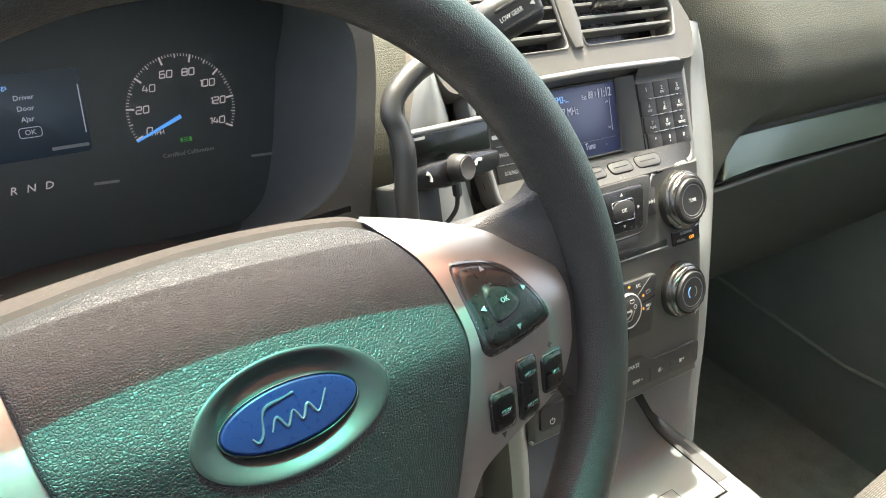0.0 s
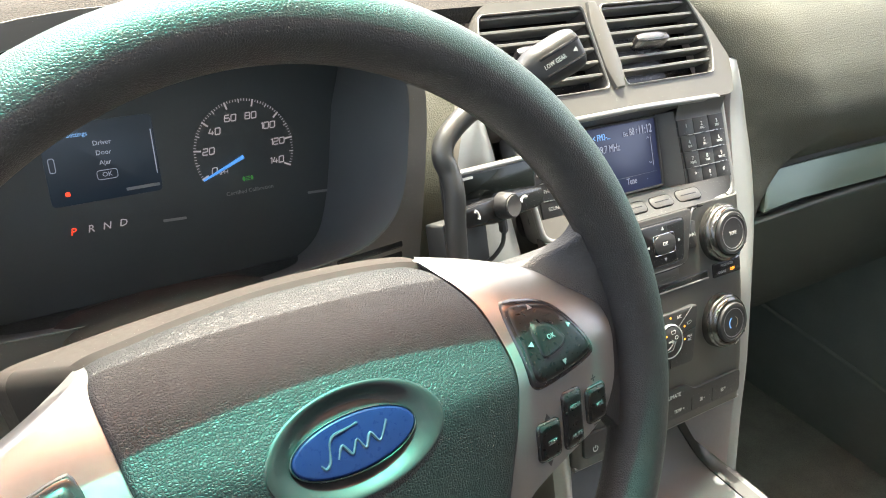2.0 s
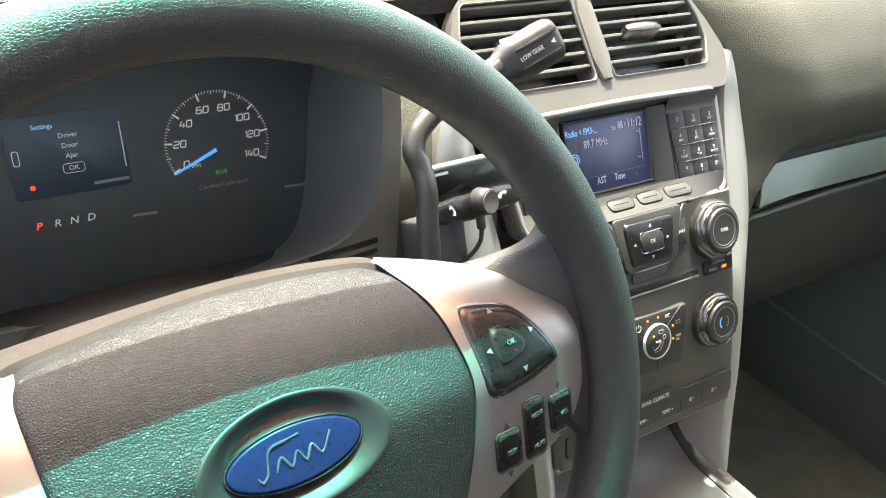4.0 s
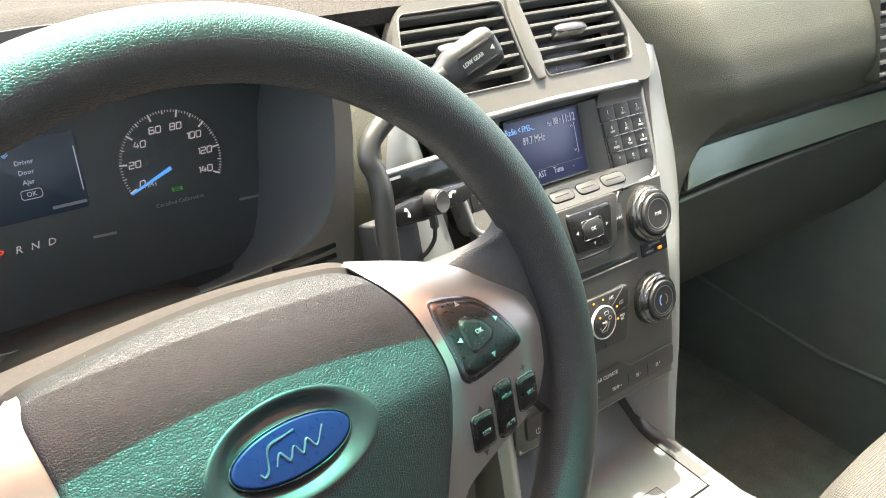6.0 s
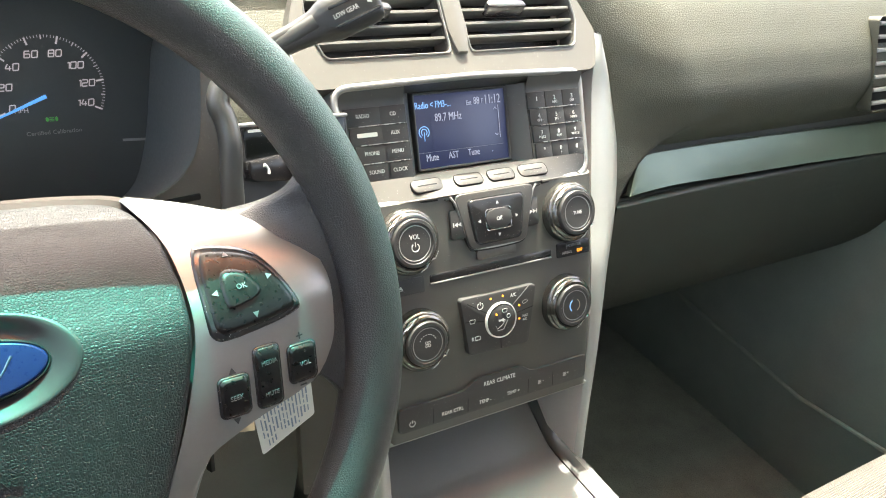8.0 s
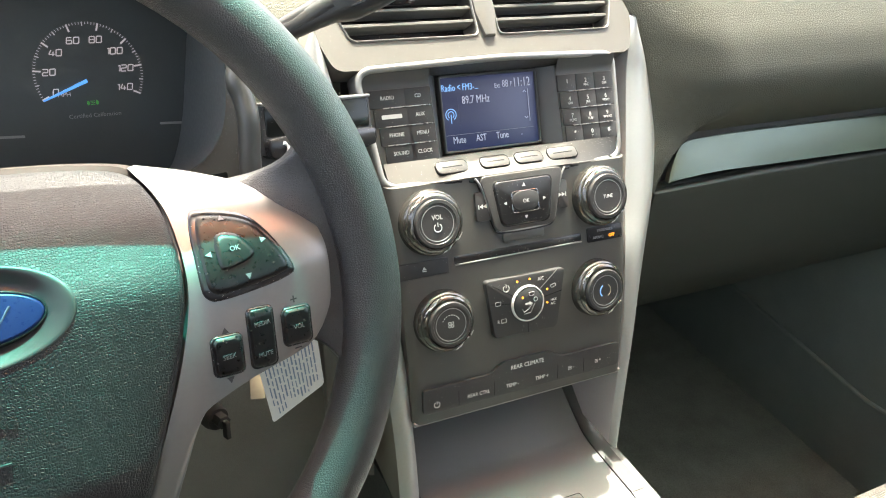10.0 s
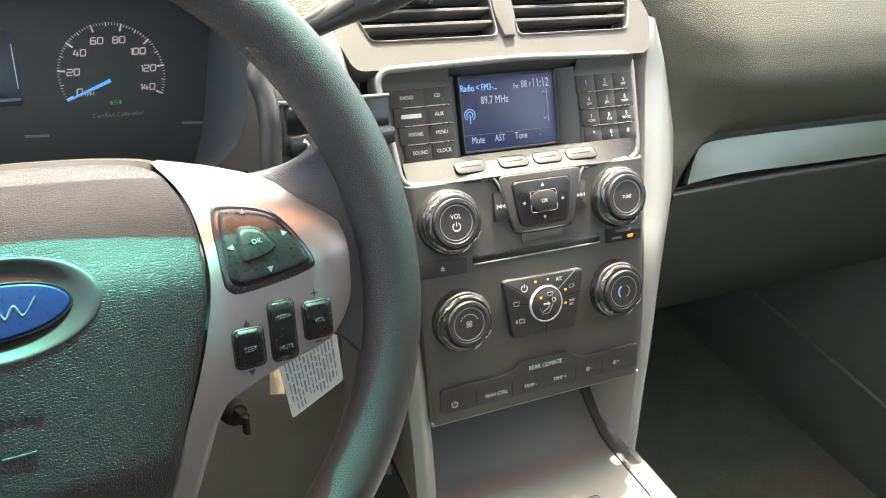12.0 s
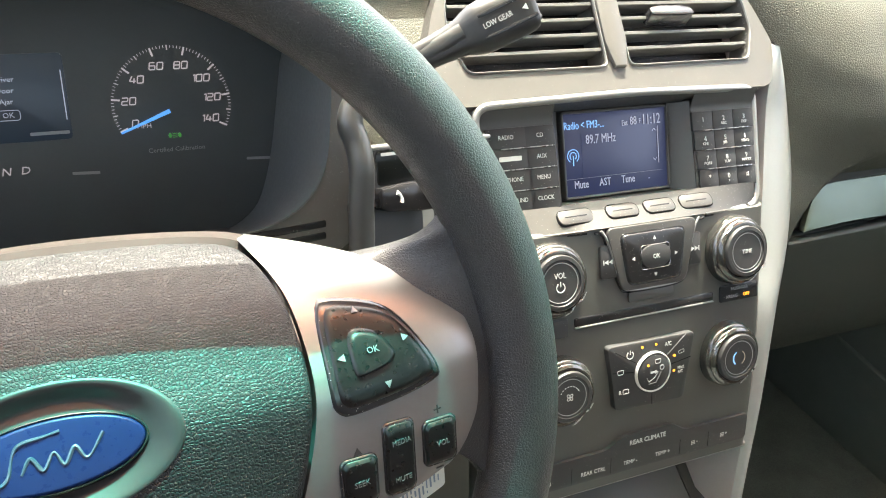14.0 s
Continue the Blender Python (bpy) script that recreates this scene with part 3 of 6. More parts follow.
hood = thing("cluster_hood", pose(-0.36, 0.2, 0.75), "dark plastic hood round the instrument cluster", "dashboard hood")
part("tunnel", sheet(tunnel, len(opening), 10), material("smooth dark hood lining", (0.105, 0.112, 0.110), 0.5, vary=0.08), hood)
FRONT = leaning(-0.362, 0.2, 0.74, 4)
inner = [(x + 0.362, (z - 0.74) / math.cos(radians(4))) for x, z in opening]
outer_hood = softened([(0.170, 0.035), (0.170, -0.04), (0.166, -0.12), (-0.158, -0.12), (-0.168, -0.04), (-0.163, 0.05), (-0.13, 0.078), (-0.05, 0.0975), (0.05, 0.097), (0.125, 0.080), (0.156, 0.060)], 2)
part("front_edge", holed(outer_hood, inner, -0.0012, 0.0), material("grey brown hood edge", (0.11, 0.105, 0.095), 0.5, vary=0.06, dust=0.3), hood, "", FRONT)
part("outer_cover", sheet(lambda s, t: FRONT @ Vector((outer_hood[round(s * len(outer_hood)) % len(outer_hood)][0], outer_hood[round(s * len(outer_hood)) % len(outer_hood)][1] + 0.004 * math.sin(math.pi * min(1, 4 * t)) , -0.0012 - 0.16 * t)), len(outer_hood), 16), DASHTOP, hood)
for k in range(2):
    part("slot", slab(rounded(0.050, 0.0045, 0.001, 2), 0, 0.0006, 0.0002), PIANO, hood, "", FRONT @ off(0.128, -0.076 - 0.008 * k, 0.0, 4))
# speedometer
CENTRE, RADIUS = (0.004, -0.0145), 0.0366
for mph in range(0, 141, 2):
    a = radians(205.5 - mph / 140 * 231)
    long, wide = (0.0052, 0.0011) if mph % 20 == 0 else (0.0028, 0.0007) if mph % 10 == 0 else (0.0017, 0.0004)
    mid = RADIUS - long / 2
    key = (long, wide)
    if key not in LETTERS:
        LETTERS[key] = finish(slab(rounded(long, wide, 0.0001, 1), 0, 0.0003, 0))
    part("tick", LETTERS[key], GAUGE, cluster, "", CLUSTER @ off(CENTRE[0] + mid * math.cos(a), CENTRE[1] + mid * math.sin(a), 0.0006, math.degrees(a)))
STROKES = {"0": [[(0, 0), (0.8, 0), (0.8, 1), (0, 1), (0, 0)]], "1": [[(0.15, 0.86), (0.42, 1), (0.42, 0)]], "2": [[(0, 1), (0.8, 1), (0.8, 0.5), (0, 0.5), (0, 0), (0.8, 0)]], "4": [[(0.3, 1), (0, 0.3), (0.85, 0.3)], [(0.62, 0.7), (0.62, 0)]], "6": [[(0.72, 1), (0, 1), (0, 0), (0.8, 0), (0.8, 0.55), (0, 0.55)]], "8": [[(0, 0), (0.8, 0), (0.8, 1), (0, 1), (0, 0)], [(0, 0.52), (0.8, 0.52)]]}


def wide_number(words, size, lean=0.16, stroke=0.085):
    """Square, wide gauge numerals made of even strokes."""
    bm = bmesh.new()
    wide = [0.62 if c == "1" else 1.08 for c in words]
    x0 = -sum(wide) / 2 + 0.14
    for c, step in zip(words, wide):
        for line in STROKES[c]:
            ring = line[0] == line[-1]
            pts = filleted(line[:-1] if ring else line, 0.16, 4)
            pts = pts + pts[:1] if ring else [line[0], *pts[5:-5], line[-1]]
            rows = []
            for k, (x, y) in enumerate(pts):
                a, b = (pts[k - 1] if k or not ring else pts[-2]) if k or ring else pts[0], pts[k + 1] if k + 1 < len(pts) else (pts[1] if ring else pts[k])
                tx, ty = b[0] - a[0], b[1] - a[1]
                far = math.hypot(tx, ty) or 1
                rows.append([bm.verts.new(((x0 + x - q * ty / far * stroke + lean * (y - 0.5)) * size, (y - 0.5 + q * tx / far * stroke) * size, 0.0003)) for q in (1, -1)])
            for p, q in zip(rows, rows[1:]):
                bm.faces.new((p[0], p[1], q[1], q[0]))
        x0 += step
    return bm


for mph in range(0, 141, 20):
    a = radians(205.5 - mph / 140 * 231)
    r = 0.0262 if mph < 100 else 0.0250
    part("lettering", wide_number(str(mph), 0.0043), GAUGE, cluster, "", CLUSTER @ off(CENTRE[0] + r * math.cos(a), CENTRE[1] + r * math.sin(a) * 0.96, 0.0006))
lettering("MPH", 0.0028, GAUGE, cluster, CLUSTER @ off(-0.0145, -0.0275, 0.0006), narrow=1.1)
part("needle", slab([(-0.033, -0.0006), (0.0, -0.0013), (0.0, 0.0013), (-0.033, 0.0006)], 0, 0.0012, 0.0003), NEEDLE, cluster, "bright blue needle at zero", CLUSTER @ off(0.002, -0.0185, 0.0012, 22))
lettering("Certified Calibration", 0.0028, INKDIM, cluster, CLUSTER @ off(0.004, -0.0435, 0.0006), narrow=1.05)
for k in range(2):
    part("lamp_symbol", slab(ellipse(0.0010, 0.0016, 12), 0, 0.0003, 0), GREEN, cluster, "green side lamp symbol", CLUSTER @ off(0.0005 + 0.006 * k, -0.0345, 0.0006))
    for j in range(3):
        part("lamp_ray", slab(rounded(0.0016, 0.0004, 0.0001, 1), 0, 0.0003, 0), GREEN, cluster, "", CLUSTER @ off(0.0028 + 0.0014 * k, -0.0345 + 0.0012 * (j - 1), 0.0006))
for k in range(2):
    part("faint_bar", slab(rounded(0.016, 0.0018, 0.0005, 2), 0, 0.0003, 0), INKDIM, cluster, "", CLUSTER @ off(-0.052 + 0.108 * k, -0.054, 0.0006, -3))
# message display
message = part("message_display", slab(rounded(0.070, 0.052, 0.003, 4), 0, 0.0006, 0.0001), SMALLSCREEN, cluster, "dim blue message display", CLUSTER @ off(-0.0915, -0.006, 0))
for words, y in (("Driver", 0.0055), ("Door", -0.0010), ("Ajar", -0.0075), ("OK", -0.0155)):
    lettering(words, 0.0030, SCREENINK, message, CLUSTER @ off(-0.090, y, 0.0009))
lettering("Settings", 0.0028, SCREENBLUE, message, CLUSTER @ off(-0.104, 0.0125, 0.0009))
part("outline", ring_band(rounded(0.0124, 0.0056, 0.0016), rounded(0.0132, 0.0064, 0.002), 0, 0.0003), SCREENINK, message, "", CLUSTER @ off(-0.090, -0.0155, 0.0007))
part("scroll_bar", slab(rounded(0.0006, 0.030, 0.0002, 1), 0, 0.0003, 0), SCREENINK, message, "", CLUSTER @ off(-0.0585, -0.005, 0.0008))
part("car_symbol", ring_band(rounded(0.0030, 0.0086, 0.001), rounded(0.0040, 0.0096, 0.0014), 0, 0.0003), SCREENINK, message, "", CLUSTER @ off(-0.122, -0.005, 0.0008))
part("mileage_bar", slab(rounded(0.022, 0.0020, 0.0004, 1), 0, 0.0003, 0), INKDIM, message, "", CLUSTER @ off(-0.069, -0.0275, 0.0008))
for letter, x in zip("PRND", (-0.1175, -0.1065, -0.0965, -0.0860)):
    lettering(letter, 0.0046, RED if letter == "P" else GAUGE, cluster, CLUSTER @ off(x, -0.0495, 0.0006), narrow=1.1, lean=0.2)
part("warning_lamp", slab(rounded(0.003, 0.0028, 0.0006, 2), 0, 0.0003, 0), RED, cluster, "small red warning lamp", CLUSTER @ off(-0.116, -0.0245, 0.0006))
part("shelf", sheet(lambda s, t: Vector((-0.50 + 0.28 * s, 0.205 + 0.085 * t, 0.648 - 0.03 * t)), 8, 4, 0.004, (0, 0, 1)), DARK, cluster)

# ---- steering wheel ----
WHEEL = leaning(-0.3618, 0, 0.70, 22.9)
wheel = thing("steering_wheel", WHEEL, "black leather steering wheel with silver spokes and buttons", "steering wheel")


TURN = 3.0  # the wheel stands turned a little to the left


def other_side(u, v):
    """The point across the wheel's own upright axis."""
    c, s = math.cos(radians(2 * TURN)), math.sin(radians(2 * TURN))
    return 0.006 - u * c - v * s, v * c - (u - 0.003) * s


def dome(u, v):
    """How far the wheel's middle stands towards the driver from the rim's plane."""
    a = min(abs(u), 0.168)
    rise = 0.020 + 0.008 * (1 - (a / 0.09) ** 2) if a < 0.09 else 0.020 - 0.010 * ((a - 0.09) / 0.065) ** 1.4
    return rise - (20 - 2 * min(1, max(0, (a - 0.08) / 0.02))) * max(0.0, v - 0.012) ** 2 - 0.0045 * math.exp(-((v - 0.032) / 0.013) ** 2) * max(0.0, 1 - (a / 0.12) ** 4) - 1.5 * min(0.0, v) ** 2


def dome_patch(outline, offset, depth, rings=10, middle=None, edge=0.0015, shape=None, flat=0.0):
    """A cushion over an outline on the dome, offset proud of it, with rounded edge and sides going back by depth."""
    bm = bmesh.new()
    n = len(outline)
    cx, cy = middle or (sum(p[0] for p in outline) / n, sum(p[1] for p in outline) / n)
    size = sum(math.hypot(p[0] - cx, p[1] - cy) for p in outline) / n
    rows = []
    steps = [(k + 1) / rings * 0.94 for k in range(rings)] + [0.965, 0.985, 0.996, 1.0]
    for s in steps:
        row = []
        for x, y in outline:
            u, v = cx + (x - cx) * s, cy + (y - cy) * s
            far = (1 - s) * size
            drop = edge * max(0.0, 1 - far / (edge * 1.2)) ** 2 if edge else 0
            d = dome(u, v) + offset - drop + (shape(u, v) if shape else 0)
            row.append(bm.verts.new((u, v, d)))
        rows.append(row)
    rows.append([bm.verts.new((x, y, dome(x, y) + offset - edge - depth + (shape(x, y) if shape else 0))) for x, y in outline])
    hub = bm.verts.new((cx, cy, dome(cx, cy) + offset + (shape(cx, cy) if shape else 0)))
    for k in range(n):
        bm.faces.new((hub, rows[0][k], rows[0][(k + 1) % n]))
    for a, b in zip(rows, rows[1:]):
        for k in range(n):
            bm.faces.new((a[k], b[k], b[(k + 1) % n], a[(k + 1) % n]))
    return bm


def dome_axes(u, v, offset=0.0, turn=0.0):
    e = 0.002
    du, dv = (dome(u + e, v) - dome(u - e, v)) / (2 * e), (dome(u, v + e) - dome(u, v - e)) / (2 * e)
    n = Vector((-du, -dv, 1)).normalized()
    x = Vector((1, 0, du)).normalized()
    return WHEEL @ axes(Vector((u, v, dome(u, v))) + n * offset, x, n.cross(x), n) @ pose(0, 0, 0, 0, 0, turn + TURN)


# rim
rim = bmesh.new()
RIM, TUBE = 0.177, 0.0150
rows = []
for k in range(144):
    a = 2 * math.pi * k / 144
    row = []
    for j in range(28):
        b = 2 * math.pi * j / 28
        r = RIM + TUBE * math.cos(b) * (1 + 0.04 * math.cos(b * 2))
        row.append(rim.verts.new((r * math.cos(a), r * math.sin(a), TUBE * 1.04 * math.sin(b))))
    rows.append(row)
for k in range(144):
    for j in range(28):
        rim.faces.new((rows[k][j], rows[(k + 1) % 144][j], rows[(k + 1) % 144][(j + 1) % 28], rows[k][(j + 1) % 28]))
part("rim", rim, LEATHER, wheel, "black leather rim", WHEEL)

# airbag cover with a shallow oval dish for the badge
right_edge = [(0.0, 0.0685), (0.022, 0.0685), (0.05, 0.067), (0.074, 0.0635), (0.081, 0.054), (0.085, 0.042), (0.0865, 0.022), (0.0845, 0.002), (0.077, -0.025), (0.067, -0.052), (0.057, -0.080), (0.045, -0.104), (0.022, -0.114)]
left_edge = [(-0.018, 0.0672), (-0.040, 0.0648), (-0.058, 0.0620), (-0.076, 0.0595), (-0.0805, 0.0540), (-0.0797, 0.046), (-0.0783, 0.036), (-0.0769, 0.024), (-0.0750, 0.0165), (-0.070, -0.005), (-0.060, -0.030), (-0.050, -0.056), (-0.041, -0.082), (-0.032, -0.105), (-0.015, -0.114)]
cover_line = softened(right_edge + left_edge[::-1], 3)
BADGE = (0.0047, 0.0170)


def dish(u, v):
    c, k = math.cos(radians(TURN)), math.sin(radians(TURN))
    x, y = u - BADGE[0], v - BADGE[1] + 0.001
    q = math.hypot((x * c + y * k) / 0.0362, (y * c - x * k) / 0.0183)
    s = min(1, max(0, (1.03 - q) / 0.08))
    return -0.0125 * s * s * (3 - 2 * s)


def crown(u, v):
    """The cover's middle faces up a little more than the spokes do."""
    w = max(0.0, 0.014 - v)
    low = min(1.0, max(0.0, (v + 0.112) / 0.06))
    side = max(0.0, 1 - (abs(u) / 0.078) ** 3)
    return (0.09 * w - 0.25 * w * w + 1.5 * min(0.0, v) ** 2) * side * low * low * (3 - 2 * low)


part("airbag_cover", dome_patch(cover_line, 0.001, 0.02, 120, (0.0, 0.012), 0.002, lambda u, v: dish(u, v) + crown(u, v)), HUB, wheel, "grained black airbag cover", WHEEL)
LEFT_ROWS = (0.97, 1.06, 1.30, 1.36, 1.28, 0.8)
COVER_ROWS = ((-0.034, 0.96, 0.97), (-0.037, 1.04, 1.03), (-0.052, 1.10, 1.03), (-0.078, 1.12, 0.945), (-0.090, 1.05, 0.85), (-0.094, 0.6, 0.5))
part("rear_cover", sheet(lambda s, t: Vector((cover_line[round(s * len(cover_line)) % len(cover_line)][0] * (COVER_ROWS[round(t * 5)][1] if cover_line[round(s * len(cover_line)) % len(cover_line)][0] > 0 else LEFT_ROWS[round(t * 5)]), cover_line[round(s * len(cover_line)) % len(cover_line)][1] * COVER_ROWS[round(t * 5)][2], COVER_ROWS[round(t * 5)][0])), len(cover_line), 5), COLUMN, wheel, "dusty brown black rear cover", WHEEL)

# badge: a plain blue oval with a silver ring and plain silver shapes


def dish_ring(s, t):
    """The smooth oval bowl round the badge."""
    q, a = 0.50 + 0.60 * t, 2 * math.pi * s
    x, y = 0.0362 * q * math.cos(a), 0.0183 * q * math.sin(a)
    c, k = math.cos(radians(TURN)), math.sin(radians(TURN))
    u, v = BADGE[0] + x * c - y * k, BADGE[1] - 0.001 + y * c + x * k
    w = min(1, max(0, (q - 0.66) / 0.37))
    w = 0.5 * w + 0.5 * w * w * (3 - 2 * w)
    return Vector((u, v, dome(u, v) + crown(u, v) + 0.0014 - 0.0014 * max(0.0, q - 1.06) / 0.04 - 0.0078 * (1 - w)))


part("badge_dish", sheet(dish_ring, 128, 30), DISH, wheel, "smooth oval dish round the badge", WHEEL)
badge_place = dome_axes(*BADGE, -0.0066 + crown(*BADGE))
badge = part("badge", slab(ellipse(0.0270, 0.0108, 64), -0.003, 0.0030, 0.0012, 3), BLUE, wheel, "blue oval badge", badge_place)
part("edge", ring_band(ellipse(0.0268, 0.0106, 64), ellipse(0.0282, 0.0119, 64), -0.003, 0.0024), PIANO, badge, "", badge_place)
for line in ([(-0.0165, -0.0030, 0), (-0.0150, -0.0050, 0), (-0.0125, -0.0030, 0), (-0.0105, 0.0030, 0), (-0.0080, 0.0056, 0), (-0.0020, 0.0062, 0), (0.0030, 0.0068, 0)], [(-0.0090, -0.0035, 0), (-0.0060, 0.0008, 0), (-0.0030, -0.0036, 0), (0.0005, 0.0010, 0), (0.0030, -0.0034, 0), (0.0065, 0.0012, 0), (0.0095, -0.0030, 0), (0.0150, 0.0035, 0)]):
    part("mark", piped(smooth_line(line, 40), lambda s: 0.0004 + 0.0003 * abs(math.sin(7 * s)), 6, 1.0), BADGEINK, badge, "", badge_place @ off(0, 0, 0.0030))
lettering("AIRBAG", 0.0040, DISH, wheel, dome_axes(0.004, -0.025, 0.0012 + crown(0.004, -0.025)), narrow=1.15, raised=0.0002)
part("horn_mark", piped([(0.006 * math.cos(a), 0.004 * math.sin(a), 0) for a in np.linspace(math.pi * 1.05, math.pi * 1.95, 12)], 0.0006, 6), DISH, wheel, "", dome_axes(0.004, -0.041, 0.0010 + crown(0.004, -0.041)))
part("horn_mark", piped([(-0.005, 0.0015, 0), (0.007, 0.0015, 0)], 0.0006, 6), DISH, wheel, "", dome_axes(0.004, -0.0405, 0.0010 + crown(0.004, -0.0405)))

left_inner = smooth_line([(-0.0775, 0.0590), (-0.0785, 0.054), (-0.0780, 0.046), (-0.0765, 0.036), (-0.075, 0.024), (-0.0735, 0.0165), (-0.068, -0.005), (-0.058, -0.03), (-0.048, -0.056), (-0.039, -0.082), (-0.036, -0.145)], 60)
left_outer = smooth_line([(-0.0815, 0.0585), (-0.0925, 0.0535), (-0.1140, 0.0445), (-0.124, 0.040), (-0.140, 0.029), (-0.151, 0.012), (-0.154, -0.002), (-0.149, -0.018), (-0.136, -0.034), (-0.112, -0.035), (-0.091, -0.038), (-0.079, -0.05), (-0.070, -0.07), (-0.062, -0.09), (-0.050, -0.150)], 60)
# silver spokes: a band round the cover's side that runs down into the lower leg
inner_line = smooth_line([(0.0755, 0.0645), (0.0825, 0.054), (0.0865, 0.042), (0.088, 0.022), (0.086, 0.002), (0.0785, -0.025), (0.0685, -0.052), (0.0585, -0.080), (0.047, -0.106), (0.036, -0.145)], 60)
outer_line = smooth_line([(0.0795, 0.0655), (0.102, 0.0605), (0.125, 0.0530), (0.1355, 0.0482), (0.1415, 0.0425), (0.150, 0.0362), (0.1538, 0.0258), (0.1550, 0.0172), (0.1548, 0.0048), (0.1525, -0.0095), (0.1412, -0.0248), (0.120, -0.0300), (0.098, -0.0345), (0.0855, -0.048), (0.077, -0.068), (0.069, -0.089), (0.060, -0.115), (0.055, -0.150)], 60)


def spoke_mesh(side):
    bm = bmesh.new()
    # corners are matched along both lines by how far down the spoke they lie
    grid = []
    for i in range(60):
        a, b = (inner_line[i], outer_line[i]) if side > 0 else (left_inner[i], left_outer[i])
        row = []
        for j in range(13):
            s = j / 12
            u, v = a + (b - a) * s
            roll = -0.0022 * (max(0, s - 0.8) / 0.2) ** 2 - 0.0012 * (max(0, 0.15 - s) / 0.15) ** 2
            row.append(bm.verts.new((u, v, dome(u, v) - 0.0012 + roll)))
        grid.append(row)
    for i in range(59):
        for j in range(12):
            bm.faces.new((grid[i][j], grid[i + 1][j], grid[i + 1][j + 1], grid[i][j + 1]))
    made = bmesh.ops.extrude_face_region(bm, geom=bm.faces[:])
    bmesh.ops.translate(bm, verts=[v for v in made["geom"] if isinstance(v, bmesh.types.BMVert)], vec=(0, 0, -0.008))
    return bm


def spot_on(side, u, v, offset, turn=0.0):
    return dome_axes(*((u, v) if side > 0 else other_side(u, v)), offset, turn)


def flipped(points, side):
    return [(x, y) if side > 0 else other_side(x, y) for x, y in points]


OK_PAD = softened([(0.0940, 0.0430), (0.1005, 0.0440), (0.1175, 0.0405), (0.1250, 0.0345), (0.1360, 0.0160), (0.1340, 0.0110), (0.100, 0.0062), (0.0955, 0.0085), (0.0935, 0.013)], 2)
OK_KEY = softened([(0.1015, 0.0350), (0.112, 0.0340), (0.1165, 0.030), (0.1205, 0.0225), (0.1045, 0.0185), (0.1015, 0.0195)], 2)

def root_shape(u, v):
    w = min(1, max(0, (math.hypot(u, v) - 0.125) / 0.042))
    w = w * w * (3 - 2 * w)
    return (1 - w) * (max(dome(u, v), -0.024) - 0.006) + w * 0.002 - dome(u, v)


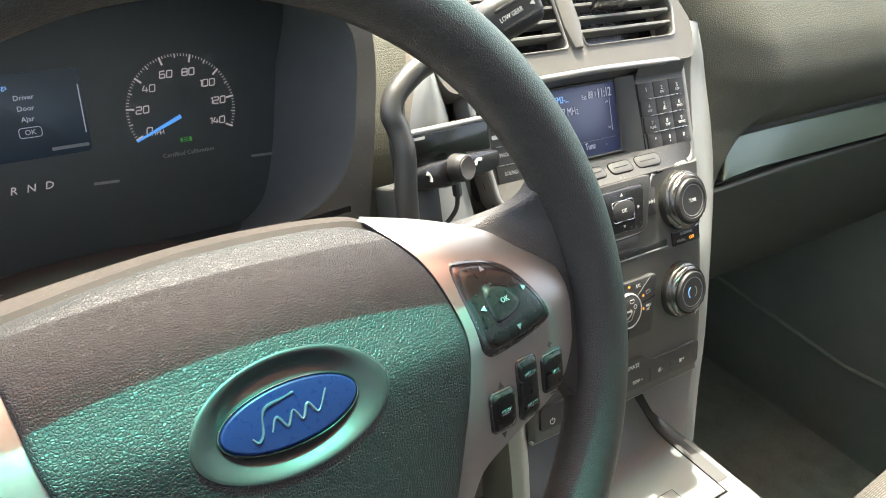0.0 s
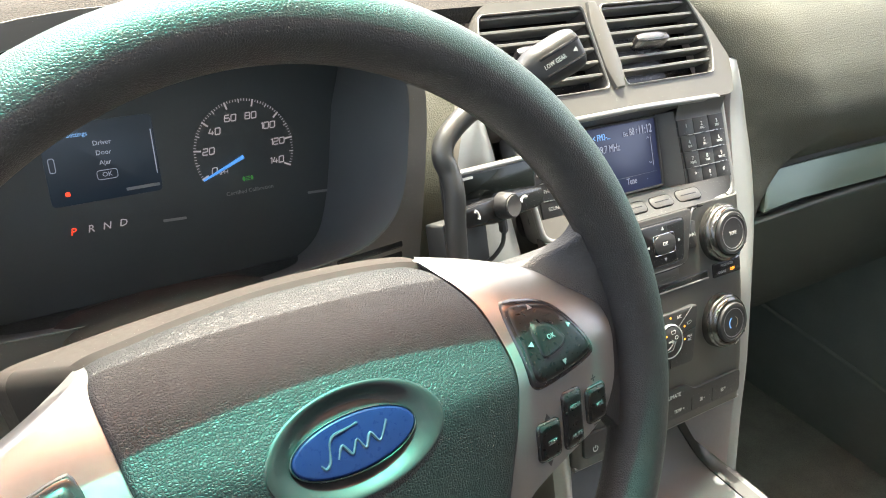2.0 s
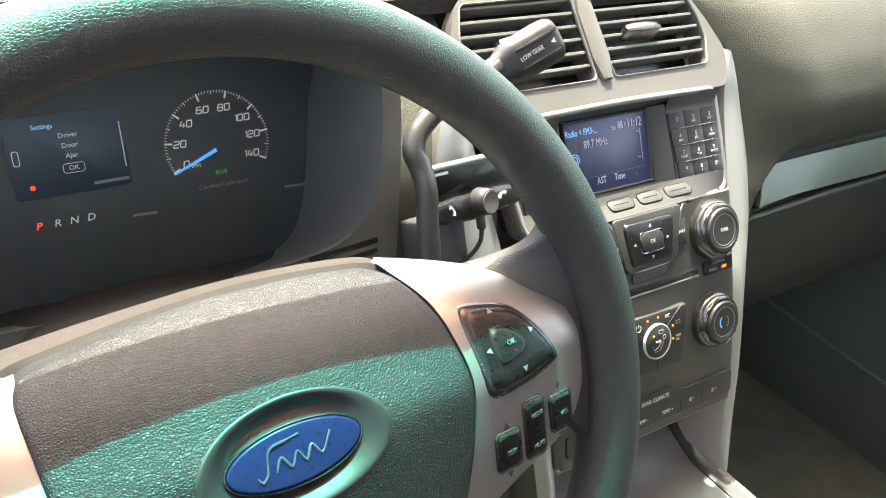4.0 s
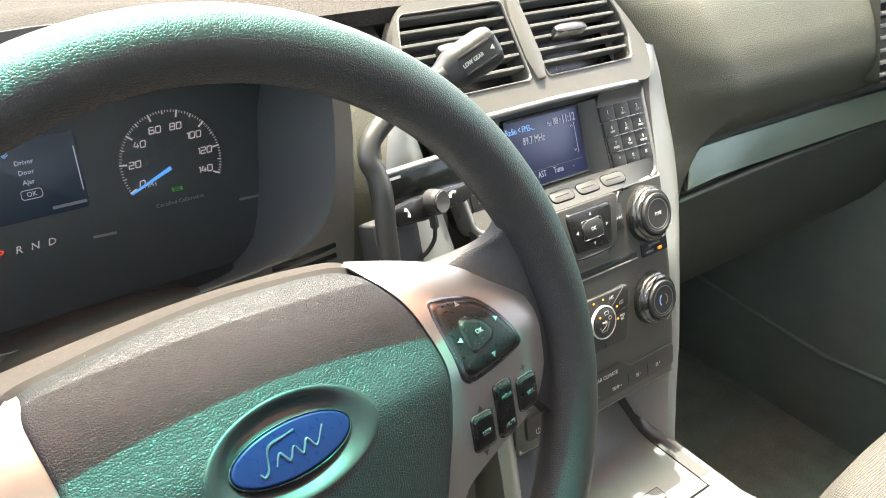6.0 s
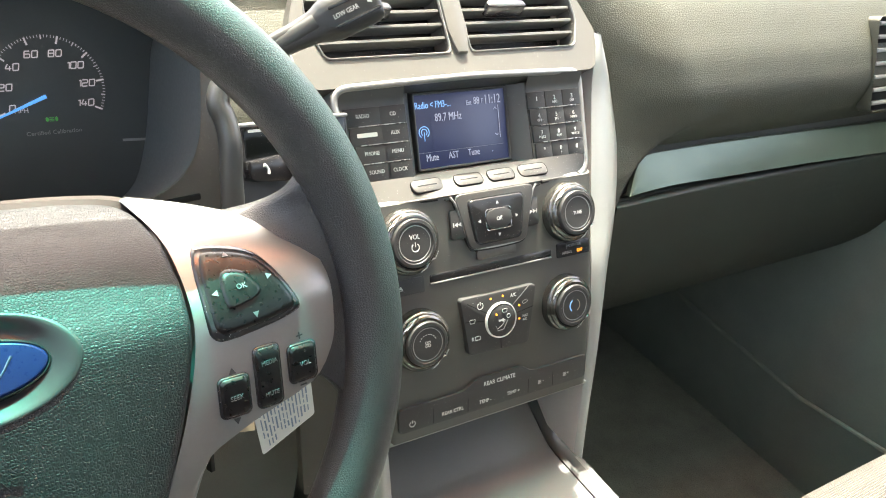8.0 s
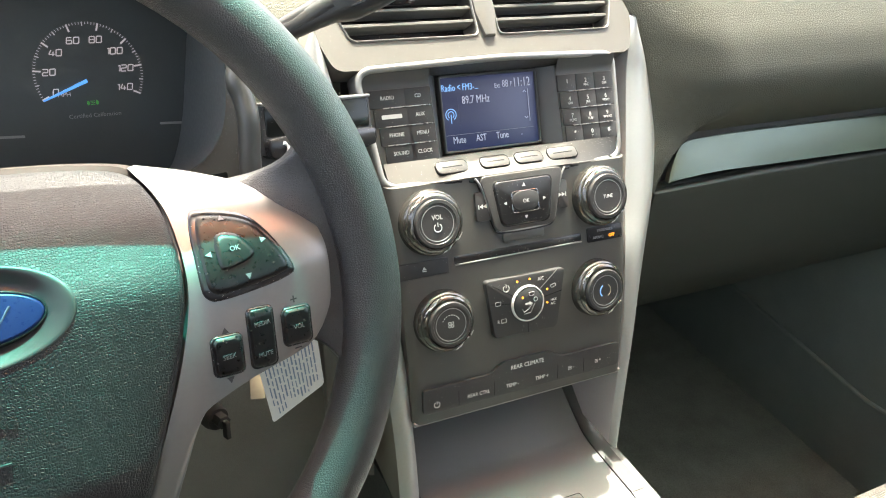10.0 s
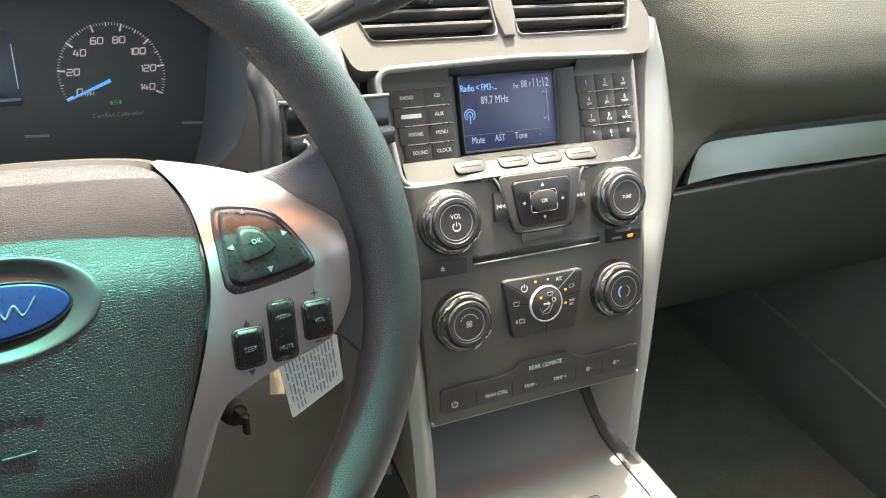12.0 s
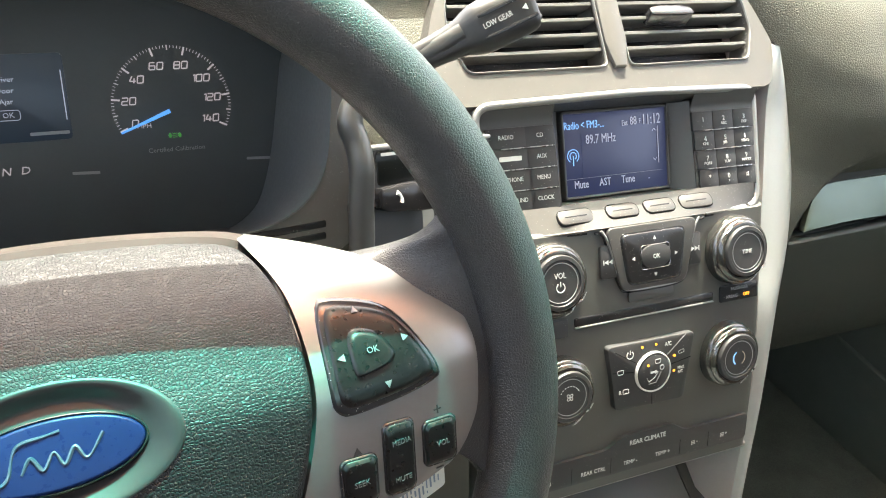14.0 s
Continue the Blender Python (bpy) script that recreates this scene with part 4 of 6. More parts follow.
for side in (1, -1):
    spoke = part("spoke_trim", spoke_mesh(side), SATIN, wheel, "satin silver spoke trim", WHEEL)
    neck = [(0.100, 0.054), (0.120, 0.0545), (0.136, 0.0575), (0.147, 0.065), (0.1535, 0.078), (0.157, 0.088), (0.163, 0.084), (0.171, 0.055), (0.176, 0.02), (0.175, -0.022), (0.168, -0.047), (0.161, -0.044), (0.154, -0.033), (0.144, -0.024), (0.120, -0.020), (0.110, 0.0)]
    part("spoke_base", dome_patch(flipped(softened(neck, 2), side), 0.0, 0.010, 16, (0.145, 0.012) if side > 0 else other_side(0.145, 0.012), 0.002, root_shape), LEATHER, wheel, "leather covered spoke root", WHEEL)
    cap_line = [(0.1125 + (x - 0.1125) * 0.95, 0.0270 + (y - 0.0270) * 0.94) for x, y in OK_PAD]
    pad = part("button_pad", dome_patch(flipped(cap_line, side), 0.0010, 0.006, 12, None, 0.002), PADBLACK, wheel, "black five way button pad", WHEEL)
    grown = [(0.1125 + (x - 0.1125) * 1.06, 0.0275 + (y - 0.0275) * 1.07) for x, y in OK_PAD]
    part("surround", dome_patch(flipped(grown, side), 0.0000, 0.004, 10, None, 0.0014), PIANO, pad, "", WHEEL)
    part("ok_key", dome_patch(flipped(OK_KEY, side), 0.0024, 0.004, 8, None, 0.0018), PADBLACK, pad, "", WHEEL)
    lettering("OK", 0.0023, INKDIM, pad, spot_on(side, 0.1100, 0.0262, 0.0027), narrow=0.95)
    for (u, v), turn in (((0.1075, 0.0395), 0), ((0.0985, 0.0255), 90), ((0.1235, 0.0285), -90), ((0.1140, 0.0145), 180)):
        part("arrow", slab([(-0.0014, -0.0012), (0.0014, -0.0012), (0, 0.0015)], 0, 0.0002, 0), INKDIM, pad, "", spot_on(side, u, v, 0.0012, turn if side > 0 else -turn))
    for words, (u0, u1, v0, v1), size in ((("SEEK",), (0.0938, 0.1072, -0.0285, -0.0105), 0.0022), (("MEDIA", "MUTE"), (0.1110, 0.1228, -0.0288, -0.0010), 0.0020), (("VOL",), (0.1275, 0.1412, -0.0222, -0.0047), 0.0022)):
        w, h, u, v = u1 - u0, v1 - v0, (u0 + u1) / 2, (v0 + v1) / 2
        key = part("rocker_key", dome_patch(flipped(rounded(w, h, 0.0026, 6, u, v), side), 0.0014, 0.005, 8, None, 0.0018), PADBLACK, wheel, "black rocker key", WHEEL)
        part("surround", dome_patch(flipped(rounded(w + 0.0014, h + 0.0014, 0.003, 6, u, v), side), 0.0002, 0.004, 6, None, 0.0008), PIANO, key, "", WHEEL)
        for k, word in enumerate(words):
            lettering(word, size, FAINT, key, spot_on(side, u, v + (0.007 - 0.0145 * k if len(words) > 1 else 0.0), 0.0018), narrow=0.92)
    for (u, v), turn in (((0.1005, -0.0082), 0), ((0.1005, -0.0312), 180)):
        part("arrow", slab([(-0.0017, -0.0012), (0.0017, -0.0012), (0, 0.0017)], 0, 0.0002, 0), DARK, spoke, "", spot_on(side, u, v, -0.0009, turn))
    for w, h in ((0.0034, 0.0006), (0.0006, 0.0034)):
        part("plus_sign", slab(rounded(w, h, 0.0001, 1), 0, 0.0002, 0), DARK, spoke, "", spot_on(side, 0.1342, -0.0008, -0.0009))
    part("minus_sign", slab(rounded(0.0034, 0.0006, 0.0001, 1), 0, 0.0002, 0), DARK, spoke, "", spot_on(side, 0.134, -0.0244, -0.0009))

# ---- steering column, key, shift lever ----
column = thing("steering_column", WHEEL, "dark plastic steering column shroud behind the wheel", "steering column")
# The outline's right wing is added to keep the sun off the ignition lock.
part("upper_shroud", slab(softened([(-0.075, -0.02), (-0.075, 0.030), (-0.055, 0.045), (0.055, 0.045), (0.080, 0.020), (0.132, -0.004), (0.132, -0.020)], 2), -0.24, -0.085, 0.006), COLUMN, column, "", WHEEL)
part("lower_shroud", slab(softened([(-0.07, -0.024), (0.07, -0.024), (0.066, -0.07), (0.04, -0.095), (-0.04, -0.095), (-0.066, -0.07)], 2), -0.26, -0.07, 0.006), DARK, column, "", WHEEL)
KEY = leaning(-0.2485, 0.060, 0.570, 10) @ pose(0, 0, 0, 0, 20, 0)
lock = thing("ignition_lock", KEY, "ignition lock with a small metal key", "ignition lock")
# Lock and key are coloured dull black for the shade behind the wheel.
part("housing", turned([(0.0075, -0.05), (0.0082, -0.004), (0.0070, 0.0)], 24), LOCK, lock, "", KEY @ off(0, -0.001, -0.006))
part("nut", slab(ellipse(0.0046, 0.0046, 6), -0.006, 0.001, 0.0008), LOCK, lock, "", KEY)
part("stub", block(-0.0015, 0.0015, -0.010, 0.002, 0.0, 0.005, 0.0006), LOCK, lock, "", KEY)

lever = thing("shift_lever", pose(-0.2, 0.15, 0.7), "column shift lever with a black knob", "gear lever")
lever_line = smooth_line([(-0.290, 0.105, 0.610), (-0.240, 0.112, 0.640), (-0.2130, 0.124, 0.675), (-0.2080, 0.137, 0.7110), (-0.2068, 0.143, 0.7285), (-0.2080, 0.149, 0.7400), (-0.2105, 0.153, 0.7480), (-0.2075, 0.157, 0.7560), (-0.2000, 0.160, 0.7625), (-0.1882, 0.162, 0.7700), (-0.172, 0.161, 0.7785), (-0.150, 0.1588, 0.7918)], 90)
part("tube", piped(lever_line, lambda s: 0.0068, 20), STEEL, lever, "dark metal tube")
KNOB_A, KNOB_B = Vector((-0.1815, 0.1618, 0.7735)), Vector((-0.1118, 0.1585, 0.8060))
knob_x = (KNOB_B - KNOB_A).normalized()
knob_z = (Vector((0, -1, 0.55)) - knob_x * Vector((0, -1, 0.55)).dot(knob_x)).normalized()
KNOB = axes((KNOB_A + KNOB_B) / 2, knob_x, knob_z.cross(knob_x), knob_z)
knob = bmesh.new()
rows = []
LENGTH = (KNOB_B - KNOB_A).length
for s, r in ((-0.5, 0.0078), (-0.4, 0.0090), (-0.2, 0.0100), (-0.04, 0.0115), (0.032, 0.0142), (0.083, 0.0157), (0.142, 0.0163), (0.381, 0.0165), (0.449, 0.0160), (0.483, 0.0148), (0.5, 0.0125)):
    row = []
    for j in range(36):
        a = 2 * math.pi * j / 36
        c, q = math.cos(a), math.sin(a)
        fat = (abs(c) ** 3.2 + abs(q) ** 3.2) ** (-1 / 3.2)
        row.append(knob.verts.new((s * LENGTH, r * fat * c * 0.84, r * fat * q * 0.74)))
    rows.append(row)
for a, b in zip(rows, rows[1:]):
    for j in range(36):
        knob.faces.new((a[j], a[(j + 1) % 36], b[(j + 1) % 36], b[j]))
knob.faces.new(rows[0][::-1])
knob.faces.new(rows[-1])
knob_part = part("knob", knob, RUBBER, lever, "black plastic knob", KNOB)
for y in (-0.0068, 0.0068):
    part("groove", slab(rounded(0.030, 0.0020, 0.0010, 4), 0, 0.0008, 0.0003), PIANO, knob_part, "", KNOB @ off(0.0215, y * 0.85, 0.0119))
lettering("LOW GEAR", 0.0028, INK, knob_part, KNOB @ off(0.0155, 0.0, 0.0126), narrow=0.80)
part("arrow", slab([(0.0012, -0.0017), (0.0012, 0.0017), (-0.0018, 0)], 0, 0.0002, 0), INK, knob_part, "", KNOB @ off(0.0312, 0.0, 0.0125))
part("end_button", slab(rounded(0.010, 0.010, 0.004), 0, 0.003, 0.001), RUBBER, knob_part, "", KNOB @ pose(LENGTH / 2 - 0.001, 0, 0, 0, 90, 0))

# ---- middle stack ----
stack = thing("center_stack", pose(0, 0.13, 0.6), "center stack with radio, display and climate controls", "center console")


def half_width(z):
    return float(np.interp(z, (0.484, 0.56, 0.62, 0.66, 0.74), (0.0985, 0.101, 0.104, 0.107, 0.117)))


def stack_face(s, t):
    z = 0.4845 + 0.1735 * t
    x = (2 * s - 1) * half_width(z)
    bulge = 0.0035 * math.exp(-((z - 0.568) / 0.022) ** 2) * math.exp(-(x / 0.042) ** 2)
    edge = 0.004 * max(0.0, (abs(2 * s - 1) - 0.94) / 0.06) ** 2
    return Vector((x, face_y(z) - bulge + edge, z))


part("face_panel", sheet(stack_face, 60, 60, 0.010, (0, -1, 0)), FACE, stack, "dark olive grey face panel")
part("bottom_lip", piped([(x, face_y(0.484) + 0.003, 0.4835) for x in np.linspace(-0.098, 0.098, 20)], 0.0022, 8), BEZEL, stack)
# the frame round display and keys, with a sill below that carries four keys
UP = on_face(0, 0.70)


def up(x, z, d=0.0):
    """Axes near the display: a height along the leaning face."""
    return UP @ Matrix.Translation((x, (z - 0.70 - 0.39 * d) / 0.917, d))


def up_xy(points):
    return [(x, (z - 0.70) / 0.917) for x, z in points]


frame_out = filleted(up_xy([(-0.1160, 0.7365), (0, 0.7385), (0.1110, 0.7365), (0.1055, 0.6560), (-0.1075, 0.6560)]), 0.013, 8)
frame_in = [(-0.002 + (x + 0.002) * 0.972, -0.002 + (y + 0.002) * 0.925) for x, y in frame_out]
frame_mesh = ring_band(frame_in, frame_out, -0.018, 0.0)


def lip(x, y):
    """How far the frame stands out: it bows out in the middle, and more at the sill than at the top."""
    low = min(1, max(0, (0.020 - y) / 0.055))
    return (1 - low) * (-0.0015 - 0.0080 * (abs(x) / 0.105) ** 3) + low * (0.0030 - 0.0085 * (abs(x) / 0.108) ** 2)


for v in frame_mesh.verts:
    v.co.z += lip(v.co.x, v.co.y)
part("frame", frame_mesh, BEZEL, stack, "satin olive silver frame", UP)
bead_line = [((a[0] + b[0]) / 2, (a[1] + b[1]) / 2) for a, b in zip(frame_in, frame_out)]
low_mid = min(range(len(bead_line)), key=lambda k: (bead_line[k][1] > -0.040, abs(bead_line[k][0])))
bead_line = [p for p in bead_line[low_mid:] + bead_line[:low_mid] if p[1] > -0.044 or abs(p[0]) > 0.085]
part("frame_bead", piped([(x, y, lip(x, y) - 0.0006) for x, y in bead_line], 0.0026, 12), BEZEL, stack, "rounded frame edge", UP)


def recess_wall(s, t):
    x, y = frame_in[round(s * len(frame_in)) % len(frame_in)]
    return UP @ Vector((x * (1 - 0.03 * t), y * (1 - 0.05 * t), lip(x, y) - 0.001 - 0.026 * t))


part("recess", sheet(recess_wall, len(frame_in), 6), RECESS, stack)
part("recess_back", slab(frame_in, -0.036, -0.0295, 0), RECESS, stack, "", UP)


def pad_depth(x, y):
    """Depth of the number keys, which turn a little to the driver."""
    return -0.0080 + 0.10 * (x - 0.08) - 0.06 * y


def bank_depth(x, y):
    """Depth of the station keys."""
    return -0.0122 + 0.10 * (x + 0.08) - 0.06 * y


def surface_at(depth, x, y, d=0.0):
    """Axes on a surface of the given depth over the display's plane, d proud of it."""
    e = 0.001
    dx, dy = (depth(x + e, y) - depth(x - e, y)) / (2 * e), (depth(x, y + e) - depth(x, y - e)) / (2 * e)
    n = Vector((-dx, -dy, 1)).normalized()
    u = Vector((1, 0, dx)).normalized()
    return UP @ axes(Vector((x, y, depth(x, y))) + n * d, u, n.cross(u), n)


def sill_depth(x, y):
    t = min(1.0, max(0.0, (y + 0.0458) / 0.0170))
    back = float(np.interp(x, (-0.107, -0.060, -0.045, 0.040, 0.058, 0.107), (bank_depth(-0.107, -0.029), bank_depth(-0.06, -0.029), -0.0115, -0.0110, pad_depth(0.058, -0.029), pad_depth(0.107, -0.029))))
    return lip(x, -0.0458) + (back - lip(x, -0.0458)) * t


part("sill", sheet(lambda s, t: UP @ Vector(((2 * s - 1) * 0.1012, -0.0458 + 0.0170 * t, sill_depth((2 * s - 1) * 0.1012, -0.0458 + 0.0170 * t))), 60, 12, 0.001, (0, -0.5, 1)), SILL, stack, "pale sill under the display")
for x0, x1 in ((-0.1040, -0.0455), (0.0520, 0.1030)):
    part("sill_lip", piped([UP @ Vector((x, -0.0462, lip(x, -0.0462) - 0.0003)) for x in np.linspace(x0, x1, 16)], 0.0010, 8), SILL, stack)
    part("sill_gap", piped([UP @ Vector((x, -0.0478, lip(x, -0.0462) - 0.0012)) for x in np.linspace(x0, x1, 16)], 0.0009, 8), PIANO, stack)
for x, w in ((-0.0500, 0.0268), (-0.0135, 0.0242), (0.0168, 0.0242), (0.0480, 0.0265)):
    spot = surface_at(sill_depth, x, -0.0368, 0.0002)
    key = part("soft_key", slab(rounded(w, 0.0102, 0.004, 5), -0.003, 0.0009, 0.0004), SILL, stack, "grey soft key with a raised line", spot)
    part("outline", ring_band(rounded(w, 0.0102, 0.004, 5), rounded(w + 0.0016, 0.0118, 0.0048, 5), -0.004, 0.0006), PIANO, key, "", spot)
    part("line", slab(rounded(w * 0.66, 0.0008, 0.0003, 2), 0, 0.0011, 0.0001), PIANO, key, "", spot)
# display
SCREEN_AT = UP @ Matrix.Translation((-0.0012, 0.0020, -0.0240))
display = part("display", slab(rounded(0.0835, 0.0555, 0.001, 2), -0.003, 0.0, 0.0003), SCREEN, stack, "lit blue radio display", SCREEN_AT)
part("bezel", ring_band(rounded(0.0830, 0.0550, 0.001, 2), rounded(0.0880, 0.0600, 0.002, 2), -0.004, 0.0015), RECESS, display, "", SCREEN_AT)
SC = UP @ Matrix.Translation((-0.0035, 0.0022, -0.0236))
for words, x, y, size, mat, align in (("Radio < FM3-...", -0.0395, 0.0195, 0.0050, SCREENBLUE, "LEFT"), ("Ext", 0.0095, 0.0185, 0.0036, SCREENINK, "CENTER"), ("88", 0.0168, 0.0195, 0.0056, SCREENINK, "CENTER"), ("F", 0.0222, 0.0192, 0.0034, SCREENINK, "CENTER"), ("11:12", 0.0318, 0.0197, 0.0070, SCREENINK, "CENTER"), ("89.7 MHz", -0.0228, 0.0095, 0.0060, SCREENINK, "LEFT"), ("Mute", -0.0280, -0.0203, 0.0052, SCREENINK, "CENTER"), ("AST", -0.0088, -0.0202, 0.0052, SCREENINK, "CENTER"), ("Tune", 0.0102, -0.0200, 0.0052, SCREENINK, "CENTER"), ("-", 0.0280, -0.0205, 0.0043, SCREENINK, "CENTER")):
    lettering(words, size, mat, display, SC @ off(x, y), align=align, narrow=0.72)
for r in (0.0044, 0.0025):
    part("wave_symbol", piped([(r * math.sin(a), r * math.cos(a), 0) for a in np.linspace(-2.5, 2.5, 26)], 0.00032, 5), SCREENBLUE, display, "", SC @ off(-0.0333, -0.0005))
part("wave_symbol", slab(rounded(0.0006, 0.0068, 0.0003, 2), 0, 0.0002, 0), SCREENBLUE, display, "", SC @ off(-0.0333, -0.0038))
part("scroll_bar", slab(rounded(0.0004, 0.026, 0.0001, 1), 0, 0.0002, 0), SCREENINK, display, "", SC @ off(0.0368, 0.002))
part("divider", slab(rounded(0.0002, 0.030, 0.00005, 1), 0, 0.0002, 0), SCREEN, display, "", SC @ off(-0.0262, -0.001))
part("divider", slab(rounded(0.079, 0.00022, 0.0001, 1), 0, 0.0002, 0), INKDIM, display, "", SC @ off(0, -0.0160))
for y, turn in ((0.0132, 45), (-0.0088, 225)):
    for k in (0, 90):
        part("scroll_arrow", slab(rounded(0.0024, 0.0004, 0.0001, 1, 0.0010), 0, 0.0002, 0), SCREENINK, display, "", SC @ off(0.0338, y, 0, turn + 180 + k))
for x0, x1, depth in ((0.0430, 0.0545, pad_depth), (-0.0478, -0.0575, bank_depth)):
    part("sill_back", sheet(lambda s, t: UP @ Vector((-0.060 + 0.118 * s, -0.0290 + 0.0006 * t, sill_depth(-0.060 + 0.118 * s, -0.0290) - 0.016 * t)), 12, 3), RECESS, stack) if x0 > 0 else None
    part("post", sheet(lambda s, t, x0=x0, x1=x1, depth=depth: UP @ Vector((x0 + (x1 - x0) * s, -0.0300 + 0.062 * t, -0.0245 + (depth(x1, -0.03 + 0.062 * t) - 0.002 + 0.0245) * s ** 0.8)), 8, 6), RECESS, stack)
# the plates that the keys sit in, and the slope down to the display
for x0, x1, depth in ((-0.1100, -0.0578, bank_depth), (0.0548, 0.1060, pad_depth)):
    part("key_plate", sheet(lambda s, t, x0=x0, x1=x1, depth=depth: UP @ Vector((x0 + (x1 - x0) * s, -0.0300 + 0.0675 * t, depth(x0 + (x1 - x0) * s, -0.0300 + 0.0675 * t) - 0.0016 + 0.006 * max(0, t - 0.86) / 0.14)), 10, 28), RECESS, stack)
part("top_slope", sheet(lambda s, t: UP @ Vector((-0.0580 + 0.1130 * s, 0.0382 - 0.0060 * t, -0.0030 - 0.0200 * t)), 12, 6), RECESS, stack)
# left keys: four rows of two
labels = (("RADIO", "CD"), ("", "AUX"), ("PHONE", "MENU"), ("SOUND", "CLOCK"))
for row, words in enumerate(labels):
    y = 0.0176 - 0.01345 * row
    for col, word in enumerate(words):
        shift = 0.0022 * row
        x, w = (-0.0915 + shift * 0.8, 0.0275 - shift * 0.6) if col == 0 else (-0.0682 + shift * 0.05, 0.0208)
        spot = surface_at(bank_depth, x, y)
        key = part("station_key", slab(rounded(w, 0.0133, 0.0008, 3), -0.006, 0.0, 0.0004), KEYBLACK, stack, "black key", spot)
        if word:
            lettering(word, 0.0028, INK, key, spot @ off(0.0, 0.0004, 0.0002), narrow=0.84)
        else:
            part("wordmark_bar", slab(rounded(0.0155, 0.0030, 0.0006, 2), 0, 0.0002, 0), INK, key, "", spot @ off(0.0, 0.0004, 0.0001))
    if row < 3:
        part("chrome_line", slab(rounded(0.036, 0.0007, 0.0003, 2), -0.001, 0.0006, 0.0002), WAVE, stack, "", surface_at(bank_depth, -0.0775, y - 0.0067))
# telephone keypad
pad_words = (("1", ""), ("2", "ABC"), ("3", "DEF"), ("4", "GHI"), ("5", "JKL"), ("6", "MNO"), ("7", "PQRS"), ("8", "TUV"), ("9", "WXYZ"), ("*", ""), ("0", "+"), ("#", ""))
for k, (digit, small) in enumerate(pad_words):
    row, col = divmod(k, 3)
    x, y = 0.0624 + (0.0168 - 0.0004 * row) * col + 0.0007 * row, 0.0176 - 0.0136 * row
    spot = surface_at(pad_depth, x, y)
    key = part("number_key", slab(rounded(0.0166 - 0.0004 * row, 0.0134, 0.0008, 3), -0.006, 0.0, 0.0004), KEYBLACK, stack, "black number key", spot)
    lettering(digit, 0.0033, INK, key, spot @ off(0.0005, 0.0008, 0.0002), narrow=0.9)
    if small:
        lettering(small, 0.0020, INK, key, spot @ off(0.0005, -0.0026, 0.0002), narrow=0.9)
for row in range(3):
    part("chrome_line", slab(rounded(0.037, 0.0007, 0.0003, 2), -0.001, 0.0006, 0.0002), WAVE, stack, "", surface_at(pad_depth, 0.0815 + 0.0004 * row, 0.0109 - 0.0136 * row))


# round knobs: a black cap in a chrome ring
def knob_at(name, x, z, r, label):
    spot = on_face(x, z) @ Matrix.Diagonal((1, 1, 0.72, 1))
    body = part(name, turned([(r * 0.99, -0.002), (r * 0.985, 0.006), (r * 0.965, 0.0095), (r * 0.93, 0.0118), (r * 0.89, 0.0126)], 48), SMOKED, stack, label, spot)
    part("ring", turned([(r * 0.90, 0.0110), (r * 0.893, 0.0138), (r * 0.86, 0.0155), (r * 0.80, 0.0170), (r * 0.74, 0.0172), (r * 0.71, 0.0160)], 48), SMOKED, body, "smoked chrome ring", spot)
    part("cap_line", ring_band(ellipse(r * 0.50, r * 0.50, 40), ellipse(r * 0.525, r * 0.525, 40), 0.0196, 0.0202), INKDIM, body, "", spot)
    part("cap", turned([(r * 0.72, 0.014), (r * 0.715, 0.0195), (r * 0.69, 0.0206), (r * 0.60, 0.0208), (r * 0.58, 0.0200), (r * 0.02, 0.0198)], 48), KEYBLACK, body, "", spot)
    for a in (-52, 128):
        arc = [(r * q * math.cos(radians(a + g)), r * q * math.sin(radians(a + g)), 0.0160) for g, q in ((-28, 0.90), (-20, 0.885), (-13, 0.87), (-8, 0.82), (0, 0.80), (8, 0.82), (13, 0.87), (20, 0.885), (28, 0.90))]
        part("chrome_wave", piped(smooth_line(arc, 28), lambda s: 0.0003 + 0.0005 * math.sin(math.pi * s), 8), WAVE, body, "", spot)
    return body, spot @ Matrix.Translation((0, 0, 0.0201))


def power_mark(parent, m, r=0.0030):
    part("power_mark", piped([(r * math.sin(a), r * math.cos(a), 0) for a in np.linspace(0.6, 2 * math.pi - 0.6, 20)], 0.00035, 5), INK, parent, "", m)
    part("power_mark", slab(rounded(0.0006, r * 1.1, 0.0002, 1), 0, 0.0003, 0), INK, parent, "", m @ off(0, r * 0.75))


body, top = knob_at("volume_knob", -0.0755, 0.6330, 0.0250, "volume knob with a chrome ring")
lettering("VOL", 0.0036, INK, body, top @ off(0, 0.0045), narrow=0.85)
power_mark(body, top @ off(0, -0.003))
body, top = knob_at("tuning_knob", 0.0755, 0.6330, 0.0250, "tuning knob with a chrome ring")
lettering("TUNE", 0.0028, INK, body, top, narrow=0.85)
body, top = knob_at("fan_knob", -0.0715, 0.5635, 0.0242, "fan knob with a chrome ring")
for a in range(0, 360, 90):
    part("fan_mark", ring_band(ellipse(0.0011, 0.0007, 12, 0.0014), ellipse(0.0016, 0.0012, 12, 0.0014), 0, 0.0002), INK, body, "", top @ pose(0, 0, 0, 0, 0, a + 45))
for k in range(8):
    a = radians(150 - 17 * k)
    part("step_mark", slab(rounded(0.0010 + 0.00012 * k, 0.0006, 0.0002, 1), 0, 0.0002, 0), INK, body, "", top @ off(0.0075 * math.cos(a), 0.0075 * math.sin(a), 0, math.degrees(a) + 90))
body, top = knob_at("temperature_knob", 0.0690, 0.5635, 0.0242, "temperature knob with a chrome ring")
